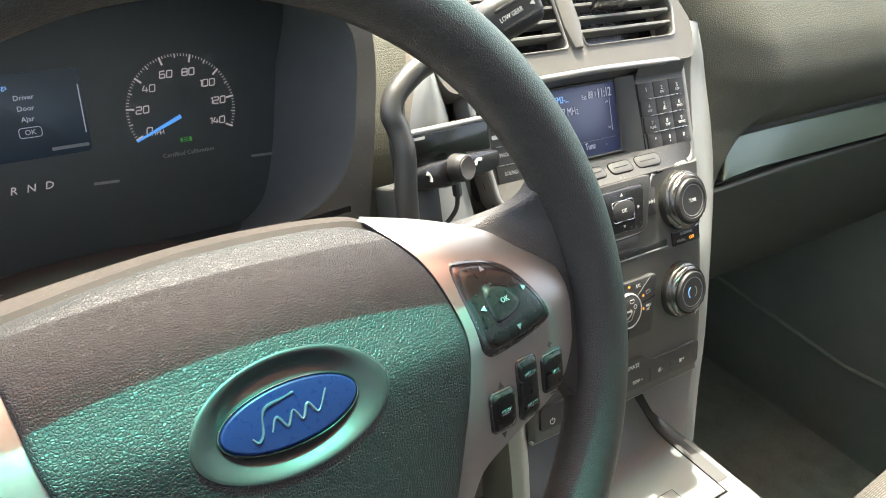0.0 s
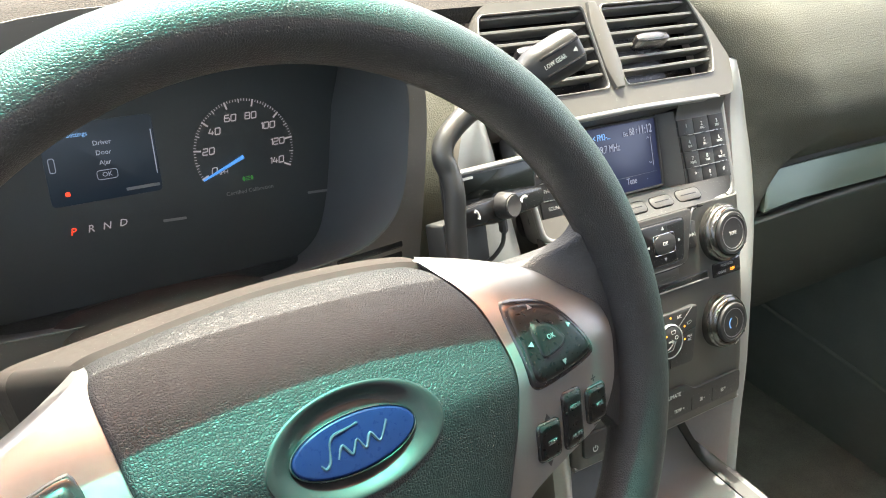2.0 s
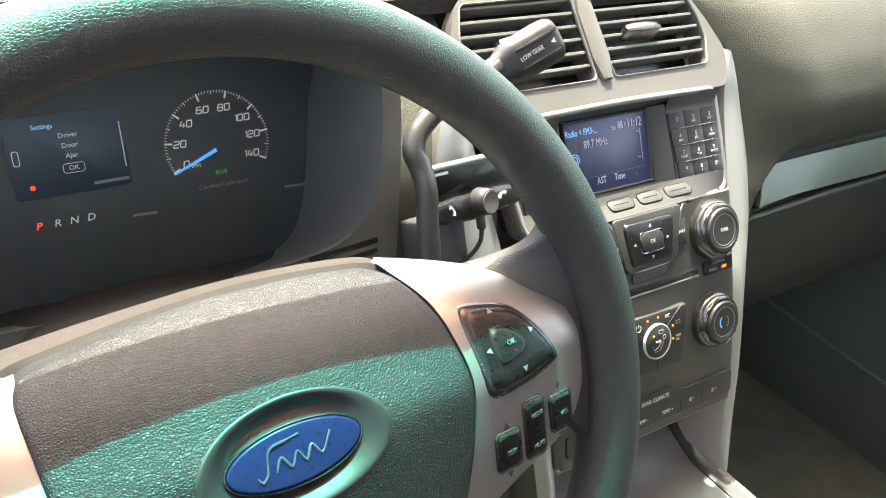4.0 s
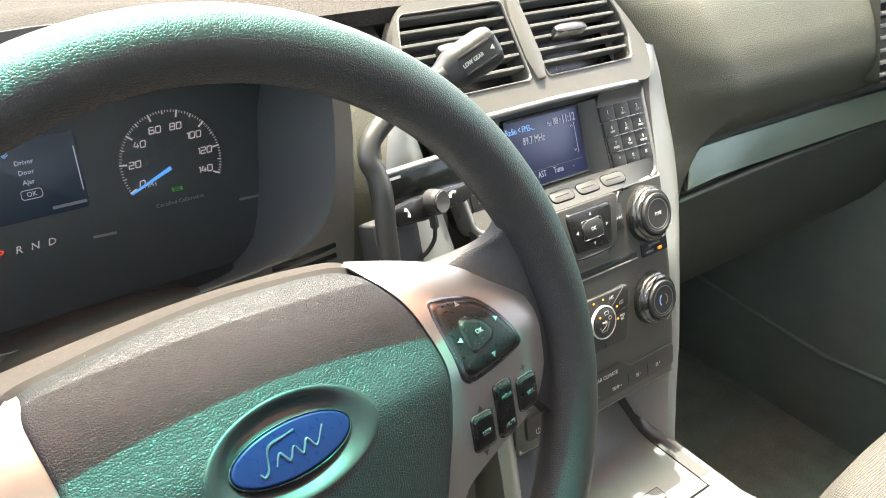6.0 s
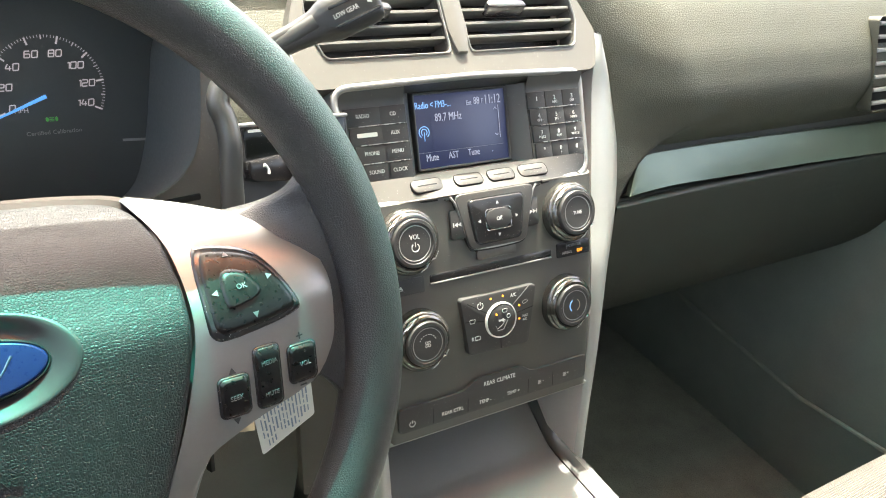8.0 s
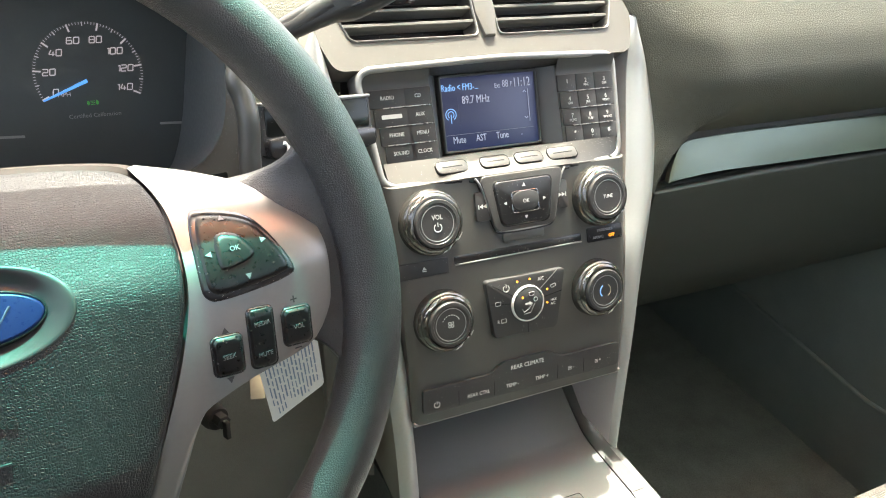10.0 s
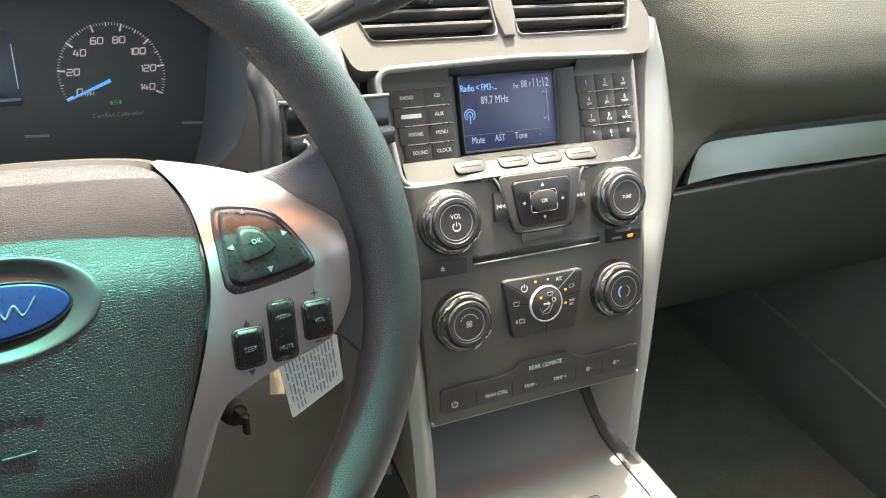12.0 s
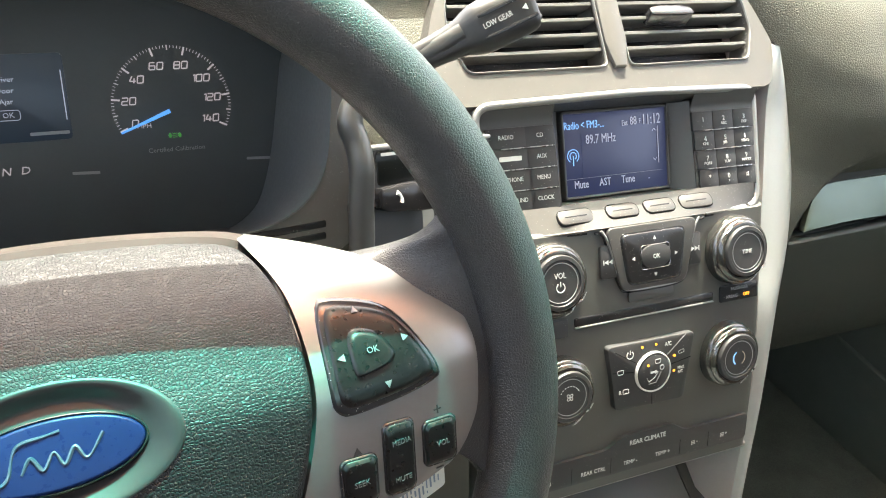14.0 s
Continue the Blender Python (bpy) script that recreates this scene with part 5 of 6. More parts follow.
part("cold_mark", piped([(0.0052 * math.cos(a), 0.0052 * math.sin(a), 0) for a in np.linspace(radians(120), radians(230), 14)], 0.0005, 5), SCREENBLUE, body, "pale blue cold mark", top)
part("warm_mark", piped([(0.0052 * math.cos(a), 0.0052 * math.sin(a), 0) for a in np.linspace(radians(60), radians(-60), 14)], 0.0003, 5), TAN, body, "faded red warm mark", top)

# keys between the knobs
NAV = on_face(0.0045, 0.638)
nav_line = filleted([(-0.0265, 0.017), (0.0265, 0.017), (0.0215, -0.0175), (-0.0210, -0.0175)], 0.006)
nav = part("direction_pad", slab(nav_line, -0.002, 0.0050, 0.0016, 3), PIANO, stack, "black direction pad", NAV)
apron = filleted([(-0.0375, 0.0225), (-0.0262, -0.0215), (0.0268, -0.0215), (0.0380, 0.0225)], 0.007, 6)
part("apron", slab(apron, -0.002, 0.0034, 0.0012, 3), SILL, nav, "satin olive silver apron", NAV)
part("apron_shadow_line", piped([(x, y, 0.0006) for x, y in softened([(-0.0440, 0.0200), (-0.0390, 0.0192), (-0.0365, 0.0150), (-0.0275, -0.0190), (-0.0215, -0.0232), (0.0220, -0.0232), (0.0282, -0.0190), (0.0370, 0.0150), (0.0395, 0.0192), (0.0450, 0.0200)], 2, False)], 0.0009, 6), PIANO, nav, "", NAV)
part("apron_lip", piped([(x, y, 0.0022) for x, y in softened([(-0.0400, 0.0215), (-0.0352, 0.0150), (-0.0262, -0.0180), (-0.0205, -0.0216), (0.0210, -0.0216), (0.0268, -0.0180), (0.0356, 0.0150), (0.0405, 0.0215)], 2, False)], 0.0009, 6), BEZEL, nav, "", NAV)
part("pad_gap", ring_band(nav_line, [(x * 1.035, y * 1.05) for x, y in nav_line], 0.002, 0.0037), PIANO, nav, "", NAV)
part("ok_key", slab(softened([(-0.0128, 0.0080), (0.0128, 0.0080), (0.0112, -0.0080), (-0.0112, -0.0080)], 2), 0.004, 0.0066, 0.0008), KEYBLACK, nav, "", NAV)
part("key_edge", ring_band([(x * 1.0, y) for x, y in rounded(0.0228, 0.0156, 0.002)], rounded(0.0240, 0.0168, 0.0024), 0.004, 0.0059), CHROME, nav, "", NAV)
lettering("OK", 0.0030, INK, nav, NAV @ off(0, 0, 0.0067), narrow=0.9)
for (x, y), turn in (((0, 0.0125), 0), ((-0.0175, 0.0), 90), ((0.0175, 0.0), -90), ((0, -0.0125), 180)):
    part("arrow", slab([(-0.0013, -0.0011), (0.0013, -0.0011), (0, 0.0014)], 0, 0.0002, 0), INK, nav, "", NAV @ off(x, y, 0.0051, turn))
for x, side in ((-0.0305, -1), (0.0395, 1)):
    spot = on_face(x, 0.638)
    key = part("skip_key", slab(rounded(0.0130, 0.0225, 0.0022, 4), -0.002, 0.0022, 0.0008), KEYBLACK, stack, "black track skip key", spot)
    for k in (-1, 1):
        part("arrow", slab([(side * 0.0020, 0), (-side * 0.0010, 0.0017), (-side * 0.0010, -0.0017)], 0, 0.0002, 0), INK, key, "", spot @ off(0.0016 * k, 0, 0.0023))
    part("bar", slab(rounded(0.0007, 0.0034, 0.0002, 1), 0, 0.0002, 0), INK, key, "", spot @ off(side * 0.0042, 0, 0.0023))
part("small_flap", slab(rounded(0.0375, 0.0072, 0.002, 4), -0.002, 0.0012, 0.0006), FACE, stack, "", on_face(0.0035, 0.6135))
part("disc_slot", slab(rounded(0.1150, 0.0058, 0.001, 3), -0.002, 0.0006, 0.0002), PIANO, stack, "black disc slot", on_face(-0.0005, 0.6042))
part("slot_lip", slab(rounded(0.1150, 0.0010, 0.0004, 2), -0.001, 0.0016, 0.0004), BEZEL, stack, "", on_face(-0.0005, 0.6008))
spot = on_face(-0.0835, 0.602)
key = part("eject_key", slab(rounded(0.0405, 0.0122, 0.001, 3), -0.002, 0.0010, 0.0004), KEYBLACK, stack, "black eject key", spot)
part("arrow", slab([(-0.0017, -0.0006), (0.0017, -0.0006), (0, 0.0018)], 0, 0.0002, 0), INK, key, "", spot @ off(0, 0, 0.0011))
part("bar", slab(rounded(0.0034, 0.0006, 0.0001, 1), 0, 0.0002, 0), INK, key, "", spot @ off(0, -0.0015, 0.0011))
spot = on_face(0.0803, 0.6042)
lamp = part("airbag_lamp", slab(rounded(0.0345, 0.0120, 0.0012, 3), -0.002, 0.0012, 0.0004), PIANO, stack, "passenger airbag lamp panel", spot)
lettering("PASSENGER", 0.0023, INKDIM, lamp, spot @ off(0.0, 0.0028, 0.0013), narrow=0.9)
lettering("AIRBAG", 0.0023, INKDIM, lamp, spot @ off(-0.0070, -0.0026, 0.0013), narrow=0.9)
lettering("OFF", 0.0026, AMBER, lamp, spot @ off(0.0065, -0.0026, 0.0013), narrow=0.9)
# climate keys round a dial
CLIMATE = on_face(0.0, 0.5642)
climate_line = filleted([(-0.0365, 0.0235), (0.0365, 0.0225), (0.0275, -0.0252), (-0.0300, -0.0235)], 0.004)
climate = part("climate_keys", slab(climate_line, -0.004, 0.0058, 0.0012), KEYBLACK, stack, "black climate key cluster with amber lamps", CLIMATE)
part("dial_ring", ring_band(ellipse(0.0134, 0.0134, 40), ellipse(0.0146, 0.0146, 40), 0.004, 0.0082), INK, climate, "pale dial ring", CLIMATE)
part("dial", turned([(0.0131, 0.004), (0.0131, 0.0078), (0.012, 0.0084), (0.0005, 0.0086)], 40), KEYBLACK, climate, "", CLIMATE)
for a0, r0, r1 in ((38, 0.0155, 0.036), (172, 0.0155, 0.033), (-90, 0.0155, 0.024), (8, 0.0155, 0.033), (148, 0.0155, 0.036)):
    part("joint", slab(rounded(r1 - r0, 0.0005, 0.0001, 1), 0, 0.0002, 0), INKDIM if a0 == 38 else PIANO, climate, "", CLIMATE @ pose(0, 0, 0.0058, 0, 0, a0) @ off((r0 + r1) / 2, 0))
for x, y in ((-0.0085, 0.0188), (0.0030, 0.0190), (0.0188, 0.0080), (0.0185, -0.0030)):
    part("amber_lamp", slab(ellipse(0.0009, 0.0009, 12), 0, 0.0003, 0), AMBER, climate, "lit amber lamp", CLIMATE @ off(x, y, 0.0058))
part("amber_lamp", slab(ellipse(0.0009, 0.0009, 12), 0, 0.0003, 0), AMBER, climate, "lit amber lamp", CLIMATE @ off(-0.0055, 0.0060, 0.0086))
power_mark(climate, CLIMATE @ off(-0.0185, 0.0150, 0.0059), 0.0026)
lettering("A/C", 0.0028, INK, climate, CLIMATE @ off(0.0132, 0.0175, 0.0059), narrow=0.85)
lettering("MAX", 0.0021, INK, climate, CLIMATE @ off(0.0245, -0.0018, 0.0059), narrow=0.85)
lettering("A/C", 0.0021, INK, climate, CLIMATE @ off(0.0240, -0.0048, 0.0059), narrow=0.85)
lettering("R", 0.0028, INK, climate, CLIMATE @ off(-0.0265, -0.0105, 0.0059), narrow=0.85)
part("window_symbol", ring_band(rounded(0.0042, 0.0026, 0.0005), rounded(0.0050, 0.0034, 0.0008), 0, 0.0002), INK, climate, "", CLIMATE @ off(-0.0218, -0.0104, 0.0059))
part("window_symbol", ring_band([(x * (1 + y * 90), y) for x, y in rounded(0.0042, 0.0026, 0.0005)], [(x * (1 + y * 90), y) for x, y in rounded(0.0050, 0.0034, 0.0008)], 0, 0.0002), INK, climate, "", CLIMATE @ off(-0.0262, 0.0040, 0.0059))
part("air_symbol", ring_band(rounded(0.0044, 0.0020, 0.0008), rounded(0.0050, 0.0026, 0.0010), 0, 0.0002), INK, climate, "", CLIMATE @ off(0.0245, 0.0100, 0.0059, 12))
part("seat_symbol", ring_band(ellipse(0.0014, 0.0014, 16), ellipse(0.0019, 0.0019, 16), 0, 0.0002), INK, climate, "", CLIMATE @ off(0.0060, 0.0028, 0.0087))
part("seat_symbol", piped([(-0.0050, -0.0075, 0), (0.0010, -0.0072, 0), (0.0052, -0.0002, 0)], 0.00028, 5), INKDIM, climate, "", CLIMATE @ off(0, 0, 0.0088))
part("seat_symbol", piped([(-0.0065, -0.0030, 0), (-0.0050, -0.0060, 0), (0.0, -0.0035, 0), (0.0030, 0.0002, 0)], 0.00028, 5), INKDIM, climate, "", CLIMATE @ off(0, 0, 0.0088))
part("seat_symbol", slab([(-0.0030, 0.0004), (0.0008, 0.0004), (0.0008, 0.0014), (0.0030, -0.0004), (0.0008, -0.0020), (0.0008, -0.0010), (-0.0030, -0.0010)], 0, 0.0002, 0), INK, climate, "", CLIMATE @ off(-0.0005, 0.0008, 0.0087))
part("window_symbol", ring_band([(x * (1 + y * 90), y) for x, y in rounded(0.0040, 0.0024, 0.0005)], [(x * (1 + y * 90), y) for x, y in rounded(0.0048, 0.0032, 0.0008)], 0, 0.0002), INK, climate, "", CLIMATE @ off(0.0025, 0.0078, 0.0087))
# rear climate strip
REAR = on_face(0.0005, 0.5050)
rear_line = filleted([(-0.0925, 0.0085), (-0.034, 0.0085), (-0.022, 0.0160), (0.022, 0.0160), (0.034, 0.0085), (0.0925, 0.0085), (0.0925, -0.0125), (-0.0925, -0.0120)], 0.004)
rear = part("rear_climate_keys", slab(rear_line, -0.002, 0.0026, 0.0006), KEYBLACK, stack, "dark rear climate key strip", REAR)
lettering("REAR CLIMATE", 0.0036, INK, rear, REAR @ off(0.0005, 0.0095, 0.0028), narrow=0.90)
power_mark(rear, REAR @ off(-0.0810, -0.0055, 0.0028), 0.0024)
for words, x in (("REAR CTRL", -0.0460), ("TEMP -", -0.0150), ("TEMP +", 0.0130)):
    lettering(words, 0.0030, INK, rear, REAR @ off(x + 0.0016, -0.0055, 0.0028), narrow=0.92)
for x, sign in ((0.0420, "-"), (0.0690, "+")):
    for a in range(0, 360, 90):
        part("fan_mark", ring_band(ellipse(0.0007, 0.0005, 10, 0.0010), ellipse(0.0011, 0.0009, 10, 0.0010), 0, 0.0002), INK, rear, "", REAR @ off(x, -0.0040, 0.0027, a + 45))
    lettering(sign, 0.0028, INK, rear, REAR @ off(x + 0.0036, -0.0036, 0.0028))
for x in (-0.062, -0.030, 0.030, 0.056):
    part("joint", slab(rounded(0.0004, 0.0120, 0.0001, 1), 0, 0.0002, 0), PIANO, rear, "", REAR @ off(x, -0.0045, 0.0026))

# silver legs either side of the stack, from the vents down to the console
leg_in = smooth_line([(0.1385, 0.224, 0.7535), (0.1335, 0.214, 0.735), (0.1285, 0.203, 0.710), (0.1225, 0.180, 0.665), (0.1145, 0.152, 0.610), (0.1095, 0.133, 0.575), (0.1065, 0.112, 0.515), (0.1020, 0.098, 0.460), (0.0950, 0.083, 0.410)], 60)
leg_out = smooth_line([(0.1405, 0.226, 0.7540), (0.1510, 0.217, 0.730), (0.1585, 0.207, 0.700), (0.1625, 0.190, 0.660), (0.1530, 0.165, 0.615), (0.1390, 0.143, 0.570), (0.1230, 0.116, 0.505), (0.1120, 0.098, 0.455), (0.1000, 0.078, 0.409)], 60)
for side in (1, -1):
    if side < 0:
        leg_in, leg_out = leg_in[:36] + smooth_line([leg_in[36], (0.1020, 0.122, 0.545), (0.0975, 0.104, 0.490), (0.0925, 0.088, 0.420), (0.087, 0.078, 0.340)], 24), leg_out[:36] + smooth_line([leg_out[36], (0.1190, 0.128, 0.545), (0.1125, 0.108, 0.488), (0.1085, 0.090, 0.420), (0.104, 0.080, 0.340)], 24)

    def leg_face(s, t, side=side):
        a, b = leg_in[round(s * 59)], leg_out[round(s * 59)]
        p = a + (b - a) * t
        return Vector((side * p[0], p[1] - 0.006 * math.sin(math.pi * t), p[2]))

    leg = thing("stack_leg", pose(side * 0.12, 0.15, 0.6), "silver grey trim leg beside the center stack", "trim", "stack legs")
    part("front", sheet(leg_face, 59, 10), SILVER, leg)
    # Bounced sunlight on this side is put into its colour.
    part("inner_side", sheet(lambda s, t, side=side: Vector((side * (leg_in[round(s * 59)][0] - 0.002 * t), leg_in[round(s * 59)][1] + 0.13 * t, leg_in[round(s * 59)][2] + 0.0)), 59, 6), LITLEGSIDE, leg)
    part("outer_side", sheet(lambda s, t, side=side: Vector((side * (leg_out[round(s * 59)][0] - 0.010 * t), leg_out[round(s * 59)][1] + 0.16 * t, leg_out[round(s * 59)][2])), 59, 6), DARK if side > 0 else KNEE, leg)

# ---- middle air vents ----
VENT = leaning(0, 0.22, 0.746, 42)
vent_right = filleted([(0.0098, 0.0), (0.1120, 0.0), (0.1205, 0.022), (0.1195, 0.042), (0.1110, 0.0685), (0.0098, 0.0690)], 0.005, 5)
vent_left = [(-x, y) for x, y in vent_right[::-1]]
house_line = filleted([(-0.1285, -0.0220), (-0.1400, 0.009), (-0.1300, 0.037), (-0.1180, 0.062), (-0.105, 0.078), (0.105, 0.078), (0.1180, 0.062), (0.1300, 0.037), (0.1400, 0.009), (0.1285, -0.0220)], 0.008)
house = thing("vent_housing", VENT, "olive grey housing with two air vents over the display", "air vent")
for half, hole in ((1, vent_right), (-1, vent_left)):
    line = [(half * max(half * x, 0.0), y) for x, y in house_line]
    part("housing_panel", holed(line, hole, -0.020, 0.0), HOUSING, house, "", VENT)
part("cavity", slab(rounded(0.245, 0.078, 0.01, 4, 0, 0.034), -0.034, -0.030, 0), PIANO, house, "", VENT)
for line in (vent_right, vent_left):
    n = len(line)
    cx, cy = sum(p[0] for p in line) / n, sum(p[1] for p in line) / n
    part("vent_frame", ring_band(line, [(cx + (x - cx) * 1.022, cy + (y - cy) * 1.035) for x, y in line], -0.004, 0.0016), BEZEL, house, "pale vent edge", VENT)
part("separator", slab(softened([(-0.0092, -0.002), (0.0092, -0.002), (0.0080, 0.072), (-0.0080, 0.072)], 1), -0.010, 0.0035, 0.0014), HOUSING, house, "", VENT)
for side in (1, -1):
    for k in range(6):
        v = 0.0115 + 0.0109 * k
        far = float(np.interp(v, (0, 0.006, 0.018, 0.032, 0.052, 0.066), (0.106, 0.114, 0.118, 0.119, 0.1155, 0.109)))
        line = [(side * (0.0085 + (far - 0.0085) * s), v, -0.006) for s in np.linspace(0, 1, 12)]
        slat = bmesh.new()
        rows = []
        for x, y, z in line:
            rows.append([slat.verts.new((x, y + q, z + w)) for q, w in ((0.0016, 0.0045), (0.0022, 0.0036), (0.0026, -0.012), (0.0006, -0.012), (-0.0008, 0.0030), (-0.0002, 0.0044))])
        for a, b in zip(rows, rows[1:]):
            for j in range(6):
                slat.faces.new((a[j], a[(j + 1) % 6], b[(j + 1) % 6], b[j]))
        slat.faces.new(rows[0])
        slat.faces.new(rows[-1][::-1])
        part("slat", slat, SLAT, house, "", VENT)
    tab = side * 0.051 if side > 0 else -0.072
    part("thumb_tab", slab(softened([(-0.019, -0.003), (-0.0165, 0.0042), (0.0165, 0.0042), (0.019, -0.003), (0.0155, -0.005), (-0.0155, -0.005)], 1), -0.006, 0.0055, 0.0015), PIANO, house, "gloss black thumb tab", VENT @ off(tab, 0.0350) @ pose(0, 0, 0, -20, 0, 0))

# passenger's vent
PV = leaning(0.577, 0.1650, 0.6735, 18)
pvent_line = rounded(0.150, 0.098, 0.006, 5, 0, 0.049)
pvent = thing("passenger_vent", PV, "air vent with dark slats in the passenger dashboard", "air vent")
part("vent_frame", ring_band(pvent_line, [(x * 1.008, 0.049 + (y - 0.049) * 1.015) for x, y in pvent_line], -0.016, 0.0005), DASH, pvent, "", PV)
# A shallow dull black sheet stands in for the shade deep between the slats.
part("cavity", slab(pvent_line, -0.010, -0.0052, 0), LOCK, pvent, "", PV)
for k in range(7):
    part("slat", slab(rounded(0.146, 0.0042, 0.001, 2), -0.006, 0.0008, 0.001), PALESLAT, pvent, "", PV @ off(0, 0.0085 + 0.0138 * k))
part("thumb_tab", slab(rounded(0.036, 0.010, 0.003, 4), -0.004, 0.008, 0.002), SMOKED, pvent, "dark chrome thumb tab", PV @ off(0.0, 0.054))

# ---- phone kit clipped beside the stack ----
KIT = leaning(-0.149, 0.168, 0.7085, 22) @ pose(0, 0, 0, 0, 12, 0)
kit = thing("car_phone_kit", KIT, "black phone kit with a small display and a round knob", "phone kit")
part("body", slab(rounded(0.083, 0.034, 0.004, 4, -0.0045, 0.000), -0.012, 0.0, 0.0015), KEYBLACK, kit, "", KIT)
part("display_window", slab(rounded(0.078, 0.019, 0.002, 3, -0.0045, 0.0050), 0, 0.0008, 0.0003), LENS, kit, "smoky black display window", KIT)
# Sun along the dusty top edge is put in as a paler material.
part("top_edge", slab(rounded(0.083, 0.0024, 0.001, 2, -0.0045, 0.0163), -0.010, 0.0012, 0.0006), BEZEL, kit, "dusty top edge coloured pale for the sun on it", KIT)
part("wordmark_bar", slab(rounded(0.013, 0.0018, 0.0005, 2), 0, 0.0002, 0), INK, kit, "", KIT @ off(-0.034, 0.0125, 0.0008))
bar = part("control_bar", slab(softened([(-0.046, -0.010), (-0.044, -0.004), (0.034, -0.004), (0.037, -0.010), (0.034, -0.0185), (0.002, -0.0195), (-0.014, -0.0215), (-0.030, -0.0195), (-0.044, -0.0185)], 1), -0.008, 0.0070, 0.002), PIANO, kit, "dusty gloss black control bar", KIT)
knob_pose = KIT @ off(-0.0085, -0.0100, 0.0060)
round_knob = part("knob", turned([(0.0092, 0), (0.0090, 0.006), (0.0083, 0.010), (0.0078, 0.0105)], 32), KEYBLACK, kit, "", knob_pose)
part("cap", turned([(0.0072, 0.0100), (0.0070, 0.0114), (0.0060, 0.0112), (0.0003, 0.0110)], 32), HOUSING, round_knob, "grey cap", knob_pose)
for x, turn in ((-0.037, 35), (0.014, 125)):
    part("receiver_symbol", piped([(0.0042 * math.cos(a), 0.0042 * math.sin(a), 0) for a in np.linspace(radians(turn - 60), radians(turn + 40), 10)], lambda s: 0.0008 + 0.0006 * abs(2 * s - 1), 6), INK, bar, "", KIT @ off(x, -0.0125, 0.0072))
part("cable", piped(smooth_line([KIT @ Vector((-0.004, -0.020, 0.001)), KIT @ Vector((-0.004, -0.030, 0.001)), KIT @ Vector((-0.004, -0.040, -0.003)), KIT @ Vector((-0.010, -0.050, -0.012)), KIT @ Vector((-0.018, -0.056, -0.030))], 24), lambda s: 0.0032 if s < 0.25 else 0.0016, 10), DARK, kit)
part("bracket", block(-0.048, -0.006, -0.075, -0.016, -0.030, -0.012, 0.002), DARK, kit, "", KIT)
single("dashboard_side_cheek", sheet(lambda s, t: Vector((-0.150 + 0.030 * s, 0.205 - 0.075 * t - 0.015 * s, 0.70 - 0.28 * t)), 6, 12, 0.01, (0, -1, 0)), HOUSING, "pale grey panel beside the stack", "dashboard", kind="structure")

# ---- console between the seats ----
console = thing("floor_console", pose(0, 0, 0.0), "grey floor console with a lid and cup holders", "center console")
bin_line = smooth_line([(0.200, 0.458), (0.170, 0.438), (0.140, 0.419), (0.112, 0.4045), (0.098, 0.4010), (0.080, 0.4002), (0.024, 0.4000)], 40)
part("lid", sheet(lambda s, t: Vector((-0.0852 + 0.1704 * s, *bin_line[round(t * 40) if t < 1 else 39])), 20, 40, 0.008, (0, 0, 1)), LID, console, "smooth grey lid")
part("handle", slab(rounded(0.046, 0.012, 0.002, 4), -0.002, 0.0006, 0.0004), LID, console, "", pose(0.019, 0.043, 0.401, 0, 0, 0))
part("handle_gap", ring_band(rounded(0.046, 0.012, 0.002, 4), rounded(0.0475, 0.0135, 0.0025, 4), -0.002, 0.0008), DARK, console, "", pose(0.019, 0.043, 0.401))
top_line = [(-0.1065, 0.085), (-0.1060, 0.0), (-0.120, -0.05), (-0.128, -0.12), (-0.128, -0.42), (0.128, -0.42), (0.128, -0.12), (0.120, -0.05), (0.1060, 0.0), (0.1065, 0.085), (0.0860, 0.085), (0.0860, 0.0215), (-0.0860, 0.0215), (-0.0860, 0.085)]
cups = [ellipse(0.040, 0.040, 40, x, -0.0475) for x in (0.072, -0.052)]
part("top", plate(top_line, cups, 0.372, 0.4005), LID, console, "pale grey console top")
part("rail", sheet(lambda s, t: Vector((0.0860 + 0.014 * t, bin_line[round(s * 38)][0], bin_line[round(s * 38)][1] + 0.001)), 38, 2, 0.004, (0, 0, 1)), DARK, console)
part("rail", sheet(lambda s, t: Vector((-0.0860 - 0.014 * t, bin_line[round(s * 38)][0], bin_line[round(s * 38)][1] + 0.001)), 38, 2, 0.004, (0, 0, 1)), DARK, console)
for x in (0.072, -0.052):
    cup = part("cup_holder", turned([(0.034, 0.300), (0.0385, 0.398), (0.0395, 0.4005), (0.0385, 0.4005), (0.033, 0.303), (0.001, 0.302)], 40), DARK, console, "dark round cup holder", pose(x, -0.0475, 0))
    part("cup_rim", ring_band(ellipse(0.0385, 0.0385, 40), ellipse(0.0425, 0.0425, 40), 0.398, 0.4035), SATIN, cup, "satin silver rim", pose(x, -0.0475, 0))
for side in (1, -1):
    part("side_panel", sheet(lambda s, t, side=side: Vector((side * (0.1062 + (0.02 * max(0, min(1, (0.0 - (0.26 - 0.70 * s)) / 0.1)))), 0.26 - 0.70 * s, 0.02 + 0.378 * t)), 24, 4, 0.006, (side, 0, 0)), DARK, console)

# ---- passenger seat ----
seat = thing("car_seat", pose(0.40, -0.25, 0.2), "beige woven cloth passenger seat in sunlight", "car seat")


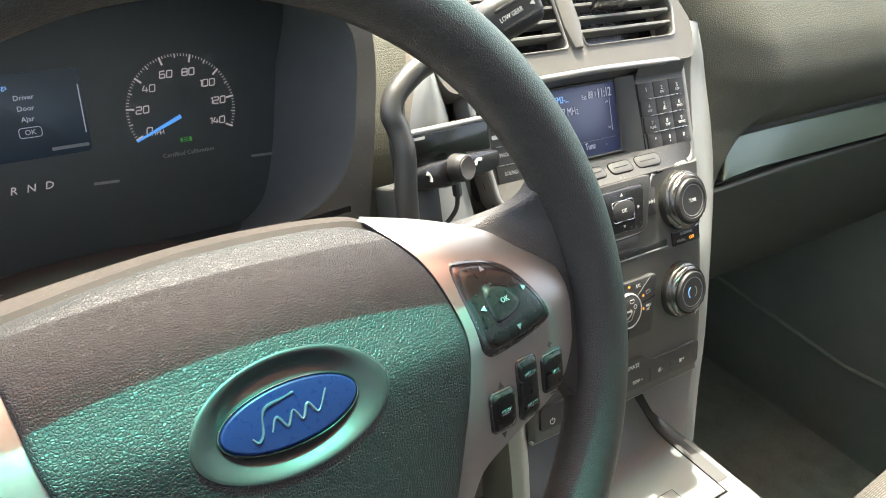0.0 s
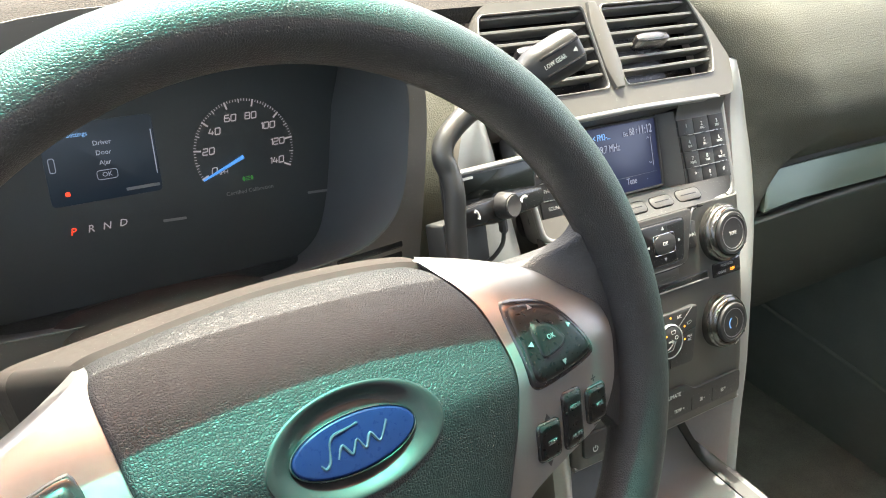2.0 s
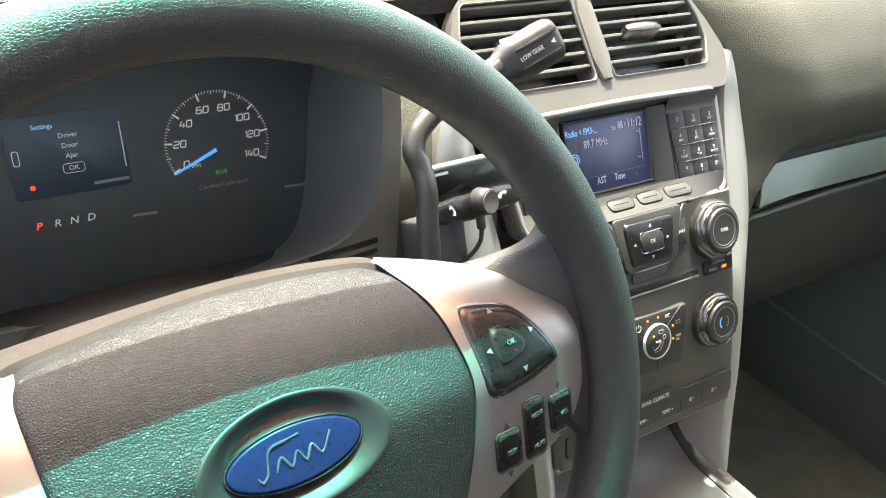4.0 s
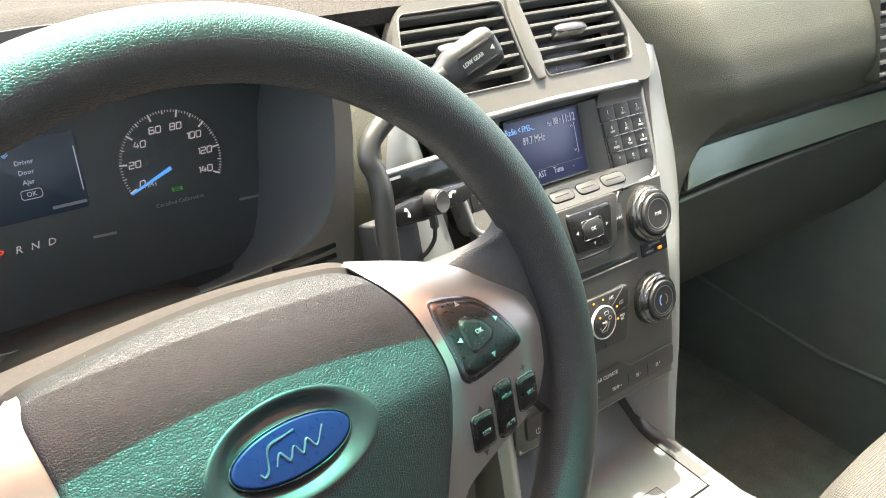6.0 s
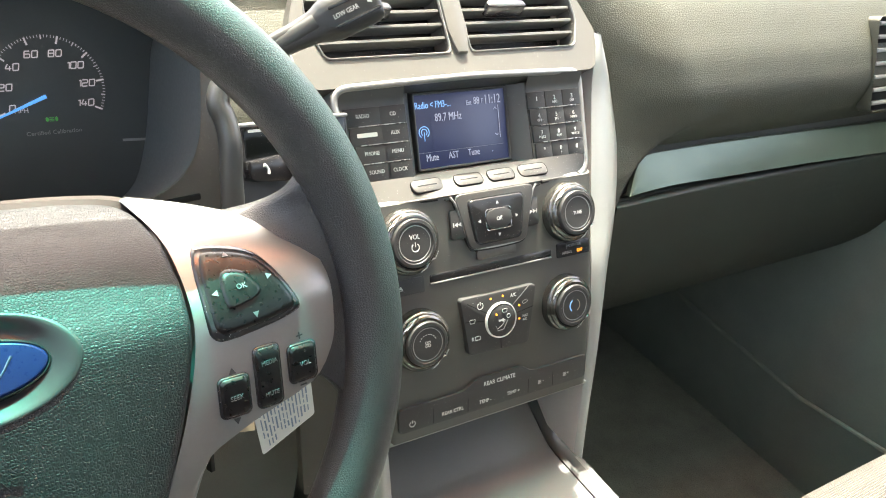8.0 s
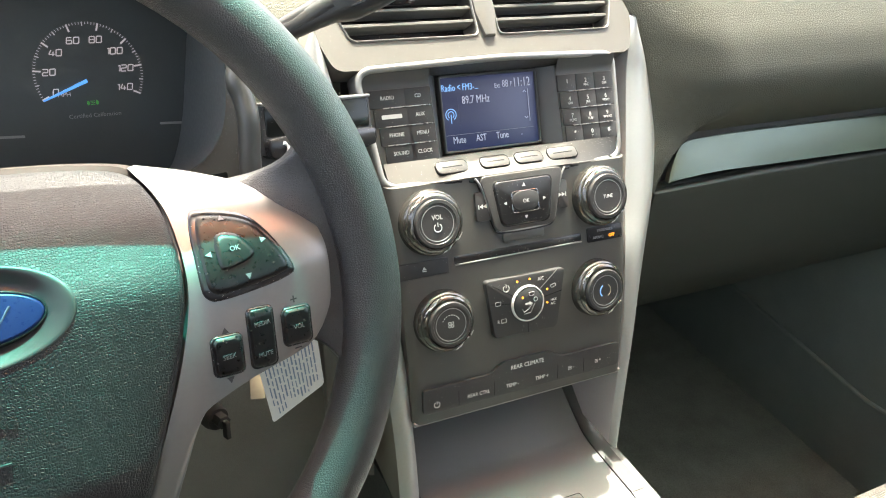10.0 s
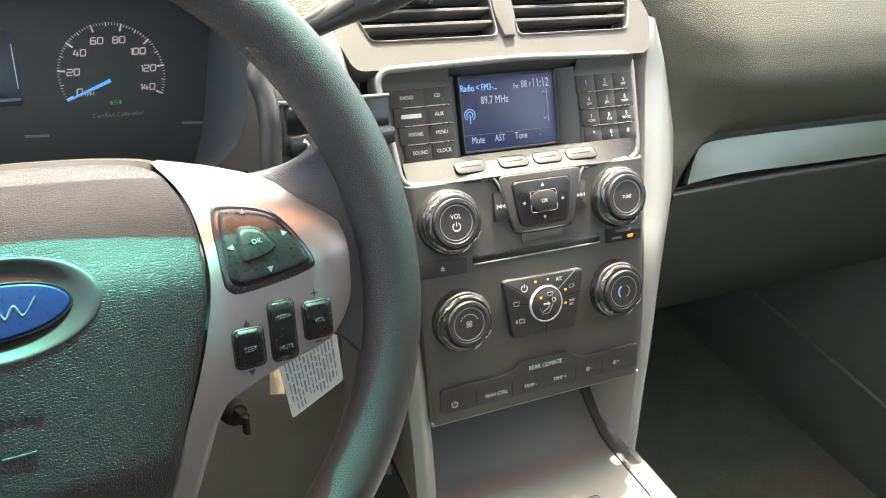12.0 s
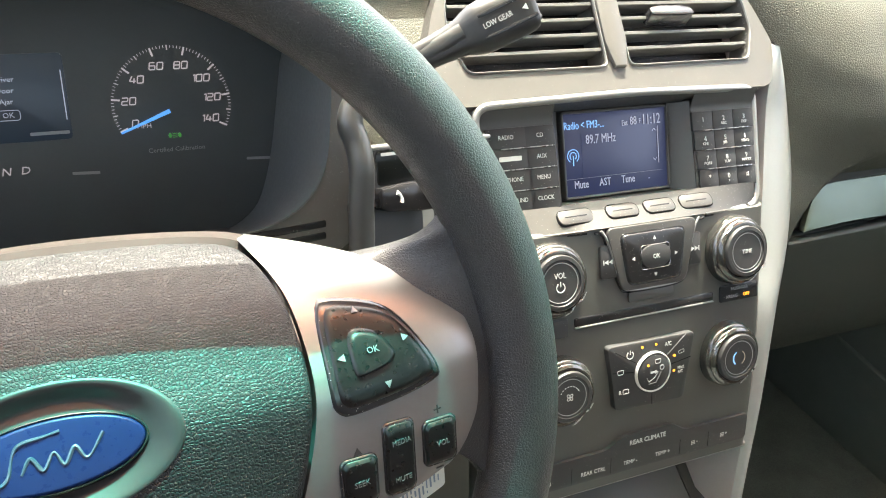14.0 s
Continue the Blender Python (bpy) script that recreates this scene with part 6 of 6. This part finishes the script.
def cushion(s, t):
    a, b = 2 * s - 1, t
    x = 0.395 + 0.265 * a
    corner = 0.075 * abs(a) ** 4
    y = -0.012 - corner - 0.52 * b
    edge = max(abs(a) ** 7, (1 - b) ** 44)
    z = 0.385 + 0.018 * abs(a) ** 3 - 0.075 * edge - 0.02 * b
    return Vector((x, y, z))


part("cushion", sheet(cushion, 40, 40), SEAT, seat, "beige woven cloth cushion")
part("cushion_side", sheet(lambda s, t: Vector((cushion(s, 0).x + 0.004 * (2 * s - 1) * math.sin(math.pi * t), cushion(s, 0).y + 0.012 * math.sin(math.pi * t), cushion(s, 0).z - 0.17 * t)), 40, 8), SEATSIDE, seat, "grey cloth seat front")
part("cushion_side", sheet(lambda s, t: Vector((cushion(0, s).x - 0.010 * math.sin(math.pi * t), cushion(0, s).y, cushion(0, s).z - 0.17 * t)), 20, 8), SEATSIDE, seat, "grey cloth seat side")
part("piping", piped([cushion(0.012, t) for t in np.linspace(0.02, 1, 30)], 0.0028, 8), SEATSIDE, seat)
part("backrest", block(0.15, 0.64, -0.66, -0.52, 0.36, 0.98, 0.05), SEAT, seat, "beige woven cloth backrest")
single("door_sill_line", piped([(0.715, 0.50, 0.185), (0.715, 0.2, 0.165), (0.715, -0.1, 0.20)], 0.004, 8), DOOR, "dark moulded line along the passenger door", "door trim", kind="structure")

# ---- a folded card behind the wheel ----
CARD = leaning(-0.2165, 0.030, 0.6185, 6) @ pose(0, 0, 0, 0, 0, 4)
card = thing("instruction_card", CARD, "folded white card with small print behind the wheel", "card")
card_line = filleted([(-0.0165, 0.0130), (0.0180, 0.0250), (0.0195, -0.0100), (-0.0125, -0.0265)], 0.002, 4)
part("sheet", slab(card_line, -0.0004, 0.0, 0), PAPER, card, "", CARD)
part("back_leaf", slab([(-0.020, 0.018), (-0.013, 0.016), (-0.014, -0.012), (-0.022, -0.010)], -0.006, -0.0056, 0), TAN, card, "", CARD)
random.seed(4)


def on_card(u, v):
    """A spot on the card: u from its left to its right edge, v from top to bottom."""
    top = Vector((-0.0165, 0.0130)) + u * Vector((0.0345, 0.0120))
    low = Vector((-0.0125, -0.0265)) + u * Vector((0.0320, 0.0165))
    return top + (low - top) * v


# the print runs down the card in broken lines of words
for row in range(14):
    u, v = 0.09 + 0.062 * row, random.uniform(0.06, 0.12)
    end = random.uniform(0.74, 0.90)
    while v < end:
        w = min(random.uniform(0.06, 0.24), 0.93 - v)
        a, b = on_card(u, v), on_card(u, v + w)
        mid, run = (a + b) / 2, b - a
        part("print_line", slab(rounded(run.length, random.uniform(0.0006, 0.0010), 0.0002, 1), 0, 0.0001, 0), PRINT, card, "", CARD @ off(mid.x, mid.y, 0.0001, math.degrees(math.atan2(run.y, run.x))))
        v += w + random.uniform(0.02, 0.05)
